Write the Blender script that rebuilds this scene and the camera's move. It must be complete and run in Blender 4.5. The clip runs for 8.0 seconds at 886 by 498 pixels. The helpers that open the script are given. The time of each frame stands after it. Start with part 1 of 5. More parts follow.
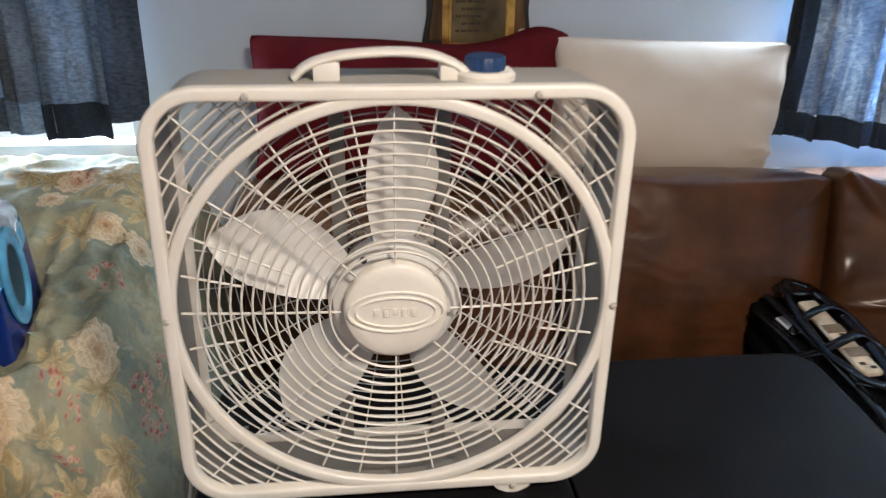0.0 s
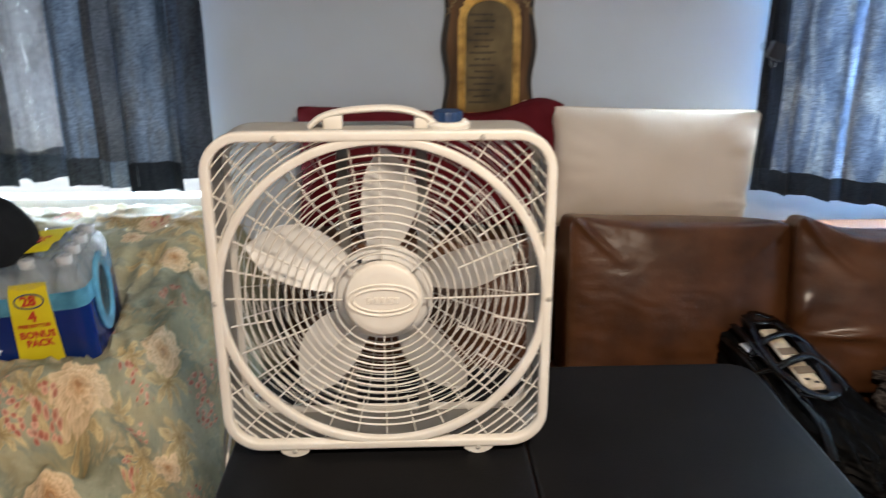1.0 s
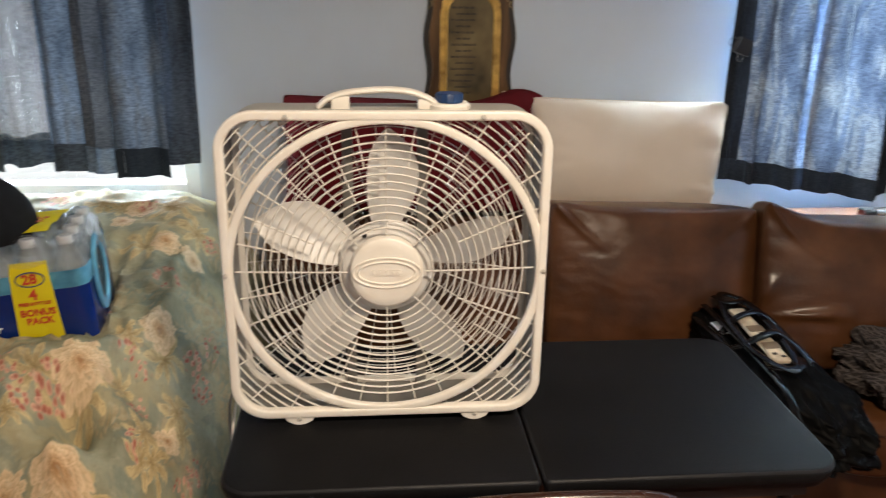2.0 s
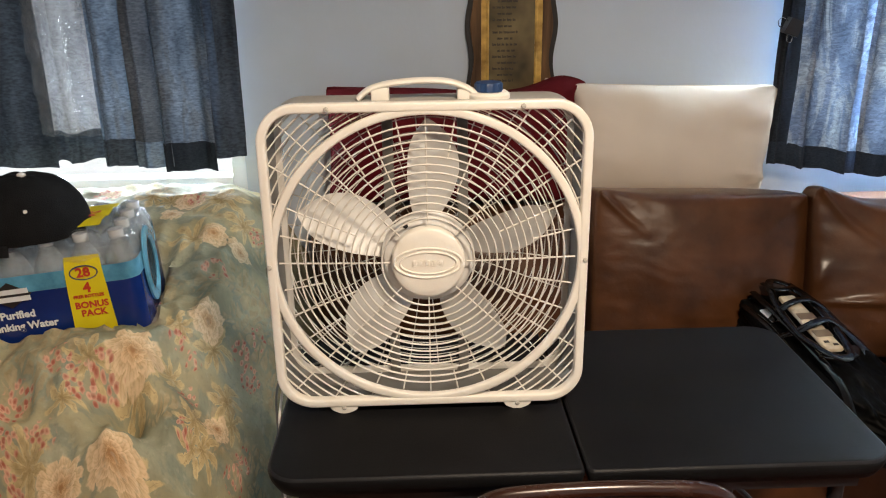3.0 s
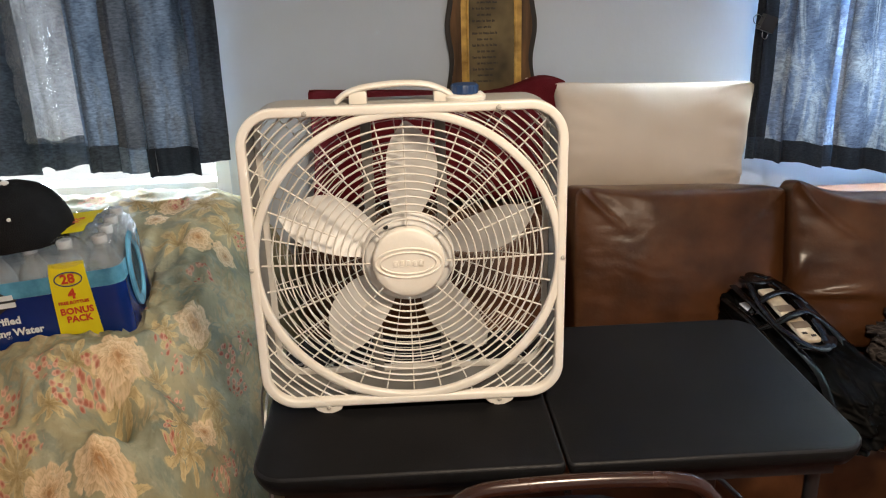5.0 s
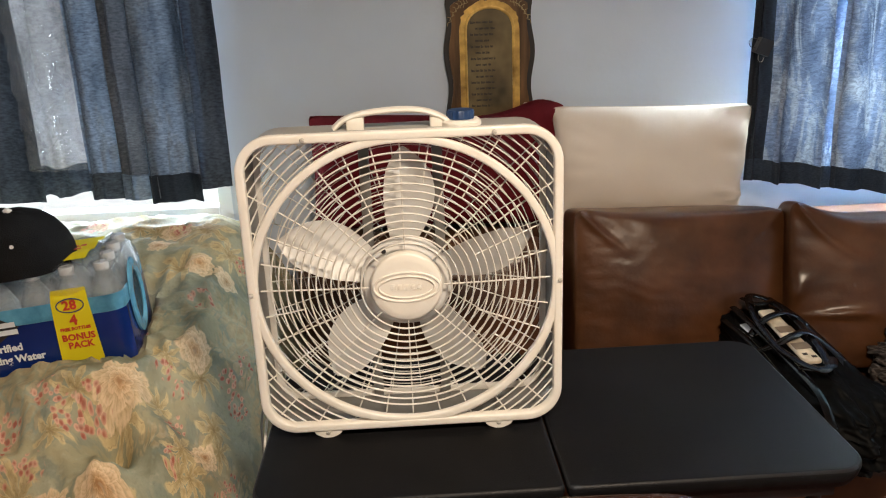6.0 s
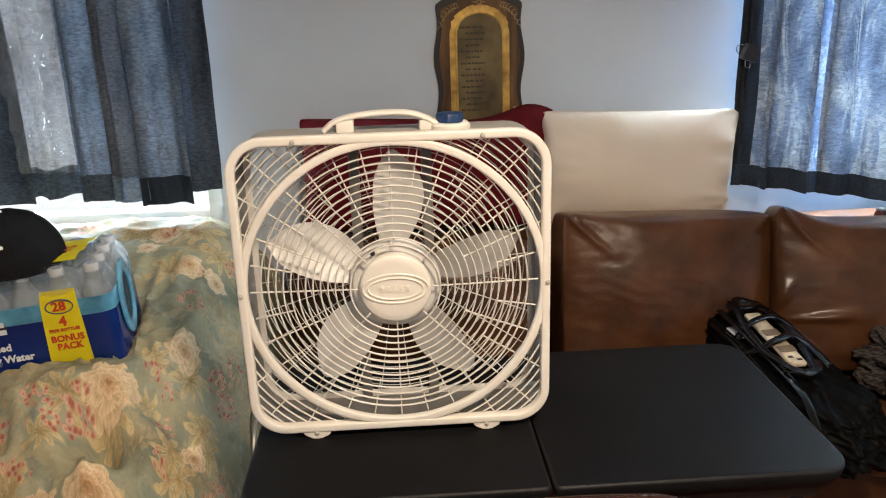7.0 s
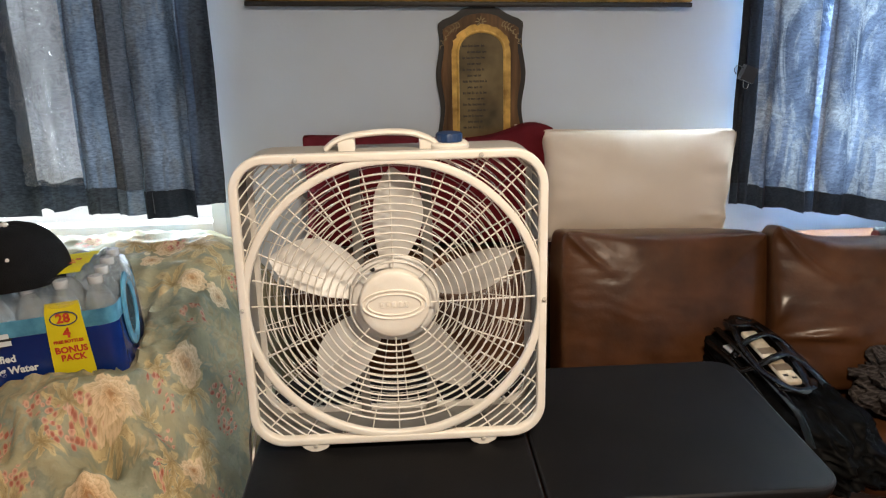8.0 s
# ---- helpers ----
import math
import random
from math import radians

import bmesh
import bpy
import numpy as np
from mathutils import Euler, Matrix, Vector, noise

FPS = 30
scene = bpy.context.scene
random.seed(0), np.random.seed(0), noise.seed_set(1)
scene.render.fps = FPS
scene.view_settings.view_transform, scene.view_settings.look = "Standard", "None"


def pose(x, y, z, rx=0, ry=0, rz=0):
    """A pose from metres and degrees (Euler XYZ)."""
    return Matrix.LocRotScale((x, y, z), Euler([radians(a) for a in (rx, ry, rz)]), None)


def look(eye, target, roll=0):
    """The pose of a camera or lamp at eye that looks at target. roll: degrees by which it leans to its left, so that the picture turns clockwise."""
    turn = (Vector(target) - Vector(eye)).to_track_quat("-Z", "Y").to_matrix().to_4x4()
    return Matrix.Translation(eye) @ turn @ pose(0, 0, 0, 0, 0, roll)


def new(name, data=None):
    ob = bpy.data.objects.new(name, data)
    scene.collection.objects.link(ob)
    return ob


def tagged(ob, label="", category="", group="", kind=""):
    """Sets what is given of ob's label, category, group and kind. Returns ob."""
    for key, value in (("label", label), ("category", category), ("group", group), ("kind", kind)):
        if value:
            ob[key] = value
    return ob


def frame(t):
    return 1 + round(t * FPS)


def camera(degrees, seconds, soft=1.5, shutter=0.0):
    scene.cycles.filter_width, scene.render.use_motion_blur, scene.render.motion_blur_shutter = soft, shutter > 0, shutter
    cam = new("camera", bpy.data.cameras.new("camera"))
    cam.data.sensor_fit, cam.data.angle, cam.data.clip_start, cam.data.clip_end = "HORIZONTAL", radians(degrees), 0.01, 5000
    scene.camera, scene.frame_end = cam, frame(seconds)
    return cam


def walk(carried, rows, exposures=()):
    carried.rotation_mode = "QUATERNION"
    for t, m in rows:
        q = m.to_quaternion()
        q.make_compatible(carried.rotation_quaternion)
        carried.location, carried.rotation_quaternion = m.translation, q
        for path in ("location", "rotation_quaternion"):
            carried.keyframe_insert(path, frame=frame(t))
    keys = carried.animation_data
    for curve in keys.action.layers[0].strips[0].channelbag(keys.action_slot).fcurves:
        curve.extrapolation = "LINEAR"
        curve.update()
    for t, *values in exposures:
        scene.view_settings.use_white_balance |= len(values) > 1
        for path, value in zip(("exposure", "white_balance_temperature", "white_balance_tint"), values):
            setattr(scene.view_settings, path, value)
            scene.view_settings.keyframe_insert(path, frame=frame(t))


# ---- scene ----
cam = camera(57.5, 8.0, soft=1.1, shutter=0.5)
PATH = [
    (0, (-0.046, -0.831, 1.454), (0.172, 0.98, 0.634), 1.1),
    (0.2, (-0.041, -0.917, 1.480), (0.175, 0.904, 0.682), 1.4),
    (0.5, (0.009, -1.018, 1.46), (0.074, 0.844, 0.733), 1.1),
    (0.7, (0.042, -1.079, 1.471), (0.058, 0.790, 0.759), 0.8),
    (1, (0.049, -1.17, 1.479), (0.121, 0.723, 0.837), -0.1),
    (1.2, (0.019, -1.202, 1.482), (0.209, 0.690, 0.862), -0.2),
    (1.5, (-0.036, -1.259, 1.468), (0.259, 0.623, 0.858), 0.3),
    (1.7, (-0.040, -1.261, 1.471), (0.239, 0.618, 0.848), 0.7),
    (2, (-0.023, -1.246, 1.464), (0.151, 0.64, 0.821), 0.9),
    (2.2, (-0.014, -1.253, 1.467), (0.093, 0.632, 0.818), 0.8),
    (3.5, (-0.014, -1.244, 1.467), (0.05, 0.635, 0.784), -1.2),
    (4, (-0.005, -1.243, 1.469), (0.075, 0.631, 0.775), -1.7),
    (4.5, (-0.003, -1.255, 1.471), (0.084, 0.619, 0.78), -1.5),
    (6, (0.014, -1.277, 1.477), (0.088, 0.624, 0.861), -2.2),
    (6.5, (0.014, -1.28, 1.477), (0.102, 0.623, 0.866), -2.0),
    (7, (0.017, -1.289, 1.476), (0.114, 0.615, 0.87), -1.8),
    (7.5, (0.021, -1.299, 1.477), (0.126, 0.605, 0.873), -1.9),
    (7.8, (0.024, -1.310, 1.484), (0.115, 0.598, 0.895), -1.8),
    (8, (0.023, -1.311, 1.489), (0.115, 0.603, 0.915), -1.3),
]
walk(cam, [(t, look(eye, target, roll)) for t, eye, target, roll in PATH], [(0, -0.16, 5950, 10), (0.5, -0.16, 6200, 10), (1.0, -0.06, 6300, 10), (1.5, -0.12, 6600, 10), (2.2, -0.05, 6650, 10), (3.5, -0.02, 6700, 10), (8.0, 0.0, 6650, 10)])

# ---- light ----
world = bpy.data.worlds.new("sky")
scene.world = world
world.use_nodes = True
wn = world.node_tree.nodes
sky = wn.new("ShaderNodeTexSky")
sky.sky_type = "NISHITA"
sky.sun_disc = False
sky.sun_elevation, sky.sun_rotation = radians(48), radians(200)
wn["Background"].inputs["Strength"].default_value = 0.15
world.node_tree.links.new(sky.outputs[0], wn["Background"].inputs["Color"])

sun = bpy.data.lights.new("sun", "SUN")
sun.energy, sun.angle, sun.color = 5.0, radians(0.6), (1.0, 0.95, 0.88)
new("sun", sun).matrix_world = look((1.0, -3.0, 4.5), (0, 0, 0))

SKY_IN = (135.0, 660.0)
SKY_TINT = ((0.77, 0.895, 1.0), (0.68, 0.865, 1.0))
WINDOWS = [(-1.45, -0.535, 0.80, 2.05), (1.185, 2.15, 0.915, 2.05)]  # x0, x1, z0, z1
WALL_Y = 1.17
for power, tone, (wx0, wx1, wz0, wz1) in zip(SKY_IN, SKY_TINT, WINDOWS):
    la = bpy.data.lights.new("window_daylight", "AREA")
    la.shape, la.size, la.size_y = "RECTANGLE", wx1 - wx0, wz1 - wz0
    la.energy, la.color = power, tone
    new("window_daylight", la).matrix_world = look(((wx0 + wx1) / 2, WALL_Y + 0.16, (wz0 + wz1) / 2), ((wx0 + wx1) / 2, 0, (wz0 + wz1) / 2 - 0.25))

LAMP = (0.47, -1.25, 2.34)
lamp = bpy.data.lights.new("ceiling_bulb", "AREA")
lamp.shape, lamp.size, lamp.energy, lamp.color = "DISK", 0.34, 58.0, (1.0, 0.835, 0.65)
new("ceiling_bulb", lamp).matrix_world = look((LAMP[0], LAMP[1], LAMP[2] - 0.035), (LAMP[0], LAMP[1], 0))


# ---- materials ----
def mat(name, color, rough=0.5, metal=0.0, vary=0.15, scale=6.0, bump=0.0, bscale=60.0, coat=0.0, tint=None, spec=0.5, trans=0.0, stretch=(1, 1, 1), detail=6.0):
    m = bpy.data.materials.new(name)
    m.use_nodes = True
    nt = m.node_tree
    p = nt.nodes["Principled BSDF"]
    p.inputs["Metallic"].default_value = metal
    p.inputs["Coat Weight"].default_value = coat
    p.inputs["Coat Roughness"].default_value = 0.15
    p.inputs["Specular IOR Level"].default_value = spec
    p.inputs["Transmission Weight"].default_value = trans
    tc = nt.nodes.new("ShaderNodeTexCoord")
    mp = nt.nodes.new("ShaderNodeMapping")
    mp.inputs["Scale"].default_value = stretch
    nt.links.new(tc.outputs["Object"], mp.inputs[0])
    n1 = nt.nodes.new("ShaderNodeTexNoise")
    n1.inputs["Scale"].default_value, n1.inputs["Detail"].default_value = scale, detail
    nt.links.new(mp.outputs[0], n1.inputs["Vector"])
    ramp = nt.nodes.new("ShaderNodeValToRGB")
    lo = [c * (1 - vary) for c in color]
    hi = [min(1, c * (1 + vary)) for c in (tint or color)]
    ramp.color_ramp.elements[0].color = (*lo, 1)
    ramp.color_ramp.elements[1].color = (*hi, 1)
    ramp.color_ramp.elements[0].position, ramp.color_ramp.elements[1].position = 0.3, 0.7
    nt.links.new(n1.outputs["Fac"], ramp.inputs[0])
    nt.links.new(ramp.outputs[0], p.inputs["Base Color"])
    n2 = nt.nodes.new("ShaderNodeTexNoise")
    n2.inputs["Scale"].default_value, n2.inputs["Detail"].default_value = bscale, 5.0
    nt.links.new(mp.outputs[0], n2.inputs["Vector"])
    mr = nt.nodes.new("ShaderNodeMapRange")
    mr.inputs["To Min"].default_value, mr.inputs["To Max"].default_value = max(0.02, rough - 0.07), min(1, rough + 0.07)
    nt.links.new(n1.outputs["Fac"], mr.inputs[0])
    nt.links.new(mr.outputs[0], p.inputs["Roughness"])
    if bump:
        b = nt.nodes.new("ShaderNodeBump")
        b.inputs["Strength"].default_value, b.inputs["Distance"].default_value = bump, 0.004
        nt.links.new(n2.outputs["Fac"], b.inputs["Height"])
        nt.links.new(b.outputs[0], p.inputs["Normal"])
    return m


def fabric(name, color, tint, through_light=0.5, weave=260.0, crease=0.0, patch=None, deep=0.50, grain=230.0):
    """Thin cloth that lets part of the light through, with a weave and cloudy tone."""
    m = mat(name, color, 0.85, 0, 0.3, 9.0, 0.35, weave, tint=tint, spec=0.15, stretch=(1, 1, 0.35))
    nt = m.node_tree
    p = nt.nodes["Principled BSDF"]
    tr = nt.nodes.new("ShaderNodeBsdfTranslucent")
    ramp = [n for n in nt.nodes if n.type == "VALTORGB"][0]
    nz = nt.nodes.new("ShaderNodeTexNoise")
    nz.inputs["Distortion"].default_value = 2.2 if crease and patch else 0.0
    nz.inputs["Scale"].default_value, nz.inputs["Detail"].default_value = grain, 9.0
    tc = [n for n in nt.nodes if n.type == "TEX_COORD"][0]
    mp = nt.nodes.new("ShaderNodeMapping")
    mp.inputs["Scale"].default_value = (0.45, 0.7, 1.3)
    nt.links.new(tc.outputs["Object"], mp.inputs[0])
    nt.links.new(mp.outputs[0], nz.inputs["Vector"])
    mul = nt.nodes.new("ShaderNodeMix")
    mul.data_type, mul.blend_type = "RGBA", "MULTIPLY"
    mul.inputs["Factor"].default_value = 0.75
    r2 = nt.nodes.new("ShaderNodeValToRGB")
    r2.color_ramp.elements[0].position, r2.color_ramp.elements[1].position = 0.34, 0.66
    r2.color_ramp.elements[0].color, r2.color_ramp.elements[1].color = (deep, deep * 1.02, deep * 1.08, 1), (1, 1, 1, 1)
    nt.links.new(nz.outputs["Fac"], r2.inputs[0])
    cloth = ramp.outputs[0]
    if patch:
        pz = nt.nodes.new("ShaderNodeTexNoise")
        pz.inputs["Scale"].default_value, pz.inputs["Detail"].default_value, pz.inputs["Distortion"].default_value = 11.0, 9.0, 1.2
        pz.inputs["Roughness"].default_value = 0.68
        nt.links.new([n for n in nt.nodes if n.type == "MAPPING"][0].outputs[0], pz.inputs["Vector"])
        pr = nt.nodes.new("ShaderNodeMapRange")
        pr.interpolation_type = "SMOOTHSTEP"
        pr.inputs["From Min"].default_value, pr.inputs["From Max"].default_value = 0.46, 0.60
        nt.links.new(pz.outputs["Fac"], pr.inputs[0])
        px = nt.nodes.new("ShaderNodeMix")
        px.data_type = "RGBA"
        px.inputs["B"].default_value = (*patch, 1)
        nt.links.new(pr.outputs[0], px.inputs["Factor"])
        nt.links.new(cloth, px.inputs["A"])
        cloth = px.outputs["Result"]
    nt.links.new(cloth, mul.inputs["A"])
    nt.links.new(r2.outputs[0], mul.inputs["B"])
    nt.links.new(mul.outputs["Result"], p.inputs["Base Color"])
    nt.links.new(mul.outputs["Result"], tr.inputs["Color"])
    mix = nt.nodes.new("ShaderNodeMixShader")
    mix.inputs[0].default_value = through_light
    nt.links.new(p.outputs[0], mix.inputs[1])
    nt.links.new(tr.outputs[0], mix.inputs[2])
    nt.links.new(mix.outputs[0], nt.nodes["Material Output"].inputs[0])
    if crease:
        v = nt.nodes.new("ShaderNodeTexVoronoi")
        v.feature = "DISTANCE_TO_EDGE"
        v.inputs["Scale"].default_value = 26.0
        nt.links.new(mp.outputs[0], v.inputs["Vector"])
        b = nt.nodes.new("ShaderNodeBump")
        b.inputs["Strength"].default_value, b.inputs["Distance"].default_value = crease, 0.02
        nt.links.new(v.outputs["Distance"], b.inputs["Height"])
        nt.links.new(b.outputs[0], p.inputs["Normal"])
        p.inputs["Coat Weight"].default_value = 0.5
    return m


# where the print's motifs lie on the cloth: u, v and radius in metres
BLOOMS = ((0.199, -0.185, 0.057), (0.319, -0.001, 0.050), (0.212, -0.448, 0.065), (0.429, -0.228, 0.041), (0.093, -0.448, 0.048), (0.336, 0.286, 0.039), (0.259, 0.305, 0.040), (0.154, 0.486, 0.040), (-0.071, 0.577, 0.039), (0.125, 0.41, 0.030), (-0.12, -0.2, 0.052), (-0.26, -0.36, 0.052))
LEAF_SPRAYS = ((0.274, -0.174, 0.036), (0.211, -0.233, 0.050), (0.118, -0.206, 0.050), (0.371, -0.266, 0.050), (0.435, -0.152, 0.052), (0.373, -0.312, 0.046), (0.028, -0.409, 0.066), (0.150, 0.009, 0.044), (0.265, -0.066, 0.038), (0.090, -0.294, 0.036), (0.362, -0.050, 0.056), (0.248, -0.447, 0.055), (0.410, -0.307, 0.045), (0.462, -0.181, 0.045), (0.234, 0.493, 0.075), (0.327, 0.400, 0.060), (0.209, 0.305, 0.060), (0.048, 0.519, 0.050), (0.103, 0.494, 0.045))
RED_TRAILS = ((0.115, -0.252, 0.034), (0.147, -0.220, 0.032), (0.099, -0.232, 0.024), (0.268, -0.099, 0.024), (0.322, -0.126, 0.024), (-0.007, -0.266, 0.030), (-0.025, -0.302, 0.028), (-0.017, -0.380, 0.032), (0.052, -0.355, 0.032), (-0.017, -0.454, 0.038), (0.348, -0.304, 0.026), (0.331, -0.203, 0.024), (0.427, -0.002, 0.030), (0.478, -0.033, 0.034), (0.454, 0.070, 0.032), (0.059, -0.206, 0.030), (0.534, -0.233, 0.036), (0.521, -0.309, 0.036), (0.156, 0.055, 0.028), (0.284, 0.163, 0.030), (0.169, -0.227, 0.020), (0.165, 0.509, 0.030), (-0.090, 0.557, 0.040), (0.372, 0.411, 0.030))


def floral(name):
    """Printed quilt cotton, laid out on the cloth's own u, v in metres: sage ground, peach blooms with leaf sprays, small red blossoms."""
    m = mat(name, (0.182, 0.182, 0.113), 0.68, 0, 0.15, 5.0, 1.0, 24.0, tint=(0.395, 0.345, 0.205), spec=0.3)
    nt = m.node_tree
    L, N = nt.links.new, nt.nodes.new
    p = nt.nodes["Principled BSDF"]
    ground = [n for n in nt.nodes if n.type == "VALTORGB"][0].outputs[0]
    uv = N("ShaderNodeTexCoord").outputs["UV"]

    def calc(op, a, b=0.0, clamp=False):
        n = N("ShaderNodeMath")
        n.operation, n.use_clamp = op, clamp
        for i, v in enumerate((a, b)):
            if isinstance(v, (int, float)):
                n.inputs[i].default_value = v
            else:
                L(v, n.inputs[i])
        return n.outputs[0]

    def band(v, lo, hi):
        r = N("ShaderNodeMapRange")
        r.interpolation_type = "SMOOTHSTEP"
        r.inputs["From Min"].default_value, r.inputs["From Max"].default_value = lo, hi
        L(v, r.inputs[0])
        return r.outputs[0]

    def cloud(scale, seed, detail=4.0, src=uv):
        n = N("ShaderNodeTexNoise")
        n.noise_dimensions = "3D"
        n.inputs["Scale"].default_value, n.inputs["Detail"].default_value = scale, detail
        o = N("ShaderNodeVectorMath")
        o.inputs[1].default_value = (0.0, 0.0, seed)
        L(src, o.inputs[0])
        L(o.outputs[0], n.inputs["Vector"])
        return n

    def shades(fac, c0, c1):
        cr = N("ShaderNodeValToRGB")
        cr.color_ramp.elements[0].color, cr.color_ramp.elements[1].color = (*c0, 1), (*c1, 1)
        cr.color_ramp.elements[0].position, cr.color_ramp.elements[1].position = 0.25, 0.75
        L(fac, cr.inputs[0])
        return cr.outputs[0]

    def over(below, fac, colour):
        mx = N("ShaderNodeMix")
        mx.data_type = "RGBA"
        L(fac, mx.inputs["Factor"])
        L(below, mx.inputs["A"])
        L(colour, mx.inputs["B"])
        return mx.outputs["Result"]

    def warped(scale, amount, src):
        c = N("ShaderNodeVectorMath")
        c.operation = "SUBTRACT"
        c.inputs[1].default_value = (0.5, 0.5, 0.5)
        L(cloud(scale, 0.7, 3.0, src).outputs["Color"], c.inputs[0])
        a = N("ShaderNodeVectorMath")
        a.operation = "MULTIPLY_ADD"
        a.inputs[1].default_value = (amount, amount, 0.0)
        L(c.outputs[0], a.inputs[0])
        L(src, a.inputs[2])
        return a.outputs[0]

    soft = warped(9.0, 0.02, uv)
    rag = warped(70.0, 0.014, soft)

    def around(points, src):
        """Polar coordinates about the nearest motif: radius in that motif's own size, and angle."""
        best, arm = None, None
        for u, v, r in points:
            off = N("ShaderNodeVectorMath")
            off.operation = "SUBTRACT"
            off.inputs[1].default_value = (u, v, 0.0)
            L(src, off.inputs[0])
            size = N("ShaderNodeVectorMath")
            size.operation = "LENGTH"
            L(off.outputs[0], size.inputs[0])
            d = calc("DIVIDE", size.outputs["Value"], r)
            if best is None:
                best, arm = d, off.outputs[0]
            else:
                pick = N("ShaderNodeMix")
                pick.data_type = "VECTOR"
                L(calc("LESS_THAN", d, best), pick.inputs["Factor"])
                L(arm, pick.inputs[4])
                L(off.outputs[0], pick.inputs[5])
                arm, best = pick.outputs[1], calc("MINIMUM", best, d)
        xyz = N("ShaderNodeSeparateXYZ")
        L(arm, xyz.inputs[0])
        return best, calc("ARCTAN2", xyz.outputs[1], xyz.outputs[0])

    def cells(scale, feature, src, stretch=(1, 1, 1), turn=0.0):
        mp = N("ShaderNodeMapping")
        mp.inputs["Scale"].default_value = stretch
        mp.inputs["Rotation"].default_value = (0, 0, turn)
        L(src, mp.inputs[0])
        v = N("ShaderNodeTexVoronoi")
        v.voronoi_dimensions, v.feature = "2D", feature
        v.inputs["Scale"].default_value = scale
        L(mp.outputs[0], v.inputs["Vector"])
        return v

    fine = cloud(150.0, 2.0, 3.0, soft).outputs["Fac"]
    # faint woven-in foliage on the ground colour
    c = over(ground, calc("MULTIPLY", band(cloud(7.0, 1.0).outputs["Fac"], 0.48, 0.62), 0.55), shades(fine, (0.31, 0.335, 0.245), (0.40, 0.405, 0.30)))
    c = over(c, calc("MULTIPLY", band(cloud(20.0, 6.0, 7.0, rag).outputs["Fac"], 0.52, 0.62), 0.45), shades(fine, (0.12, 0.17, 0.15), (0.19, 0.24, 0.20)))

    stray = cells(44.0, "DISTANCE_TO_EDGE", warped(18.0, 0.04, uv), (1.0, 0.45, 1.0), 2.1).outputs["Distance"]
    c = over(c, calc("MULTIPLY", calc("MULTIPLY", band(cloud(6.5, 17.0, 3.0, soft).outputs["Fac"], 0.52, 0.57), band(stray, 0.06, 0.16)), 0.6), shades(cloud(50.0, 18.0, 4.0, rag).outputs["Fac"], (0.24, 0.17, 0.07), (0.58, 0.44, 0.26)))
    def lobes(ang, count, phase, power=1.0):
        return calc("POWER", calc("ABSOLUTE", calc("COSINE", calc("ADD", calc("MULTIPLY", ang, count / 2), phase))), power)

    torn = warped(110.0, 0.011, warped(28.0, 0.016, uv))
    # sprays of ochre leaves
    d, ang = around(LEAF_SPRAYS, torn)
    sway = calc("ADD", calc("MULTIPLY", cloud(4.0, 41.0, 1.0).outputs["Fac"], 14.0), calc("MULTIPLY", d, 0.7))
    reach = calc("ADD", 0.25, calc("MULTIPLY", lobes(ang, 7, sway, 1.3), 0.9))
    inner = calc("DIVIDE", d, reach)
    c = over(c, calc("MULTIPLY", band(inner, 1.08, 0.92), 0.86), shades(calc("ADD", calc("MULTIPLY", inner, 0.45), calc("MULTIPLY", cloud(70.0, 14.0, 4.0, rag).outputs["Fac"], 0.65)), (0.25, 0.165, 0.055), (0.62, 0.47, 0.24)))
    c = over(c, calc("MULTIPLY", calc("MULTIPLY", band(inner, 1.0, 0.8), band(lobes(ang, 21, sway), 0.25, 0.05)), 0.5), shades(fine, (0.13, 0.09, 0.035), (0.24, 0.16, 0.07)))

    # peach blooms of layered petals
    d, ang = around(BLOOMS, torn)
    ripple = calc("MULTIPLY", cloud(30.0, 51.0, 2.0, soft).outputs["Fac"], 5.0)
    for size, count, phase, low, high in ((1.0, 9, 0.3, (0.42, 0.27, 0.12), (0.74, 0.55, 0.335)), (0.72, 8, 1.1, (0.42, 0.25, 0.11), (0.78, 0.59, 0.37)), (0.46, 6, 2.0, (0.40, 0.22, 0.09), (0.74, 0.53, 0.32)), (0.22, 5, 0.7, (0.36, 0.18, 0.07), (0.62, 0.40, 0.21))):
        rim = calc("MULTIPLY", calc("ADD", 0.80, calc("MULTIPLY", lobes(ang, count, calc("ADD", ripple, phase), 0.6), 0.24)), size)
        inside = calc("DIVIDE", d, rim)
        veins = calc("MULTIPLY", lobes(ang, count * 5, ripple), 0.16)
        tone = calc("ADD", calc("MULTIPLY", calc("POWER", inside, 2.0), 0.62), calc("ADD", veins, calc("MULTIPLY", fine, 0.18)))
        c = over(c, calc("MULTIPLY", band(inside, 1.06, 0.96), 0.95), shades(tone, low, high))

    # trails of small red blossoms
    drop = cells(88.0, "F1", warped(40.0, 0.012, uv), (1.0, 0.72, 1.0), 0.5)
    tone = N("ShaderNodeSeparateColor")
    L(drop.outputs["Color"], tone.inputs[0])
    spot = calc("MULTIPLY", band(drop.outputs["Distance"], 0.52, 0.38), calc("LESS_THAN", tone.outputs[0], 0.74))
    red = calc("MULTIPLY", band(around(RED_TRAILS, rag)[0], 1.05, 0.9), spot)
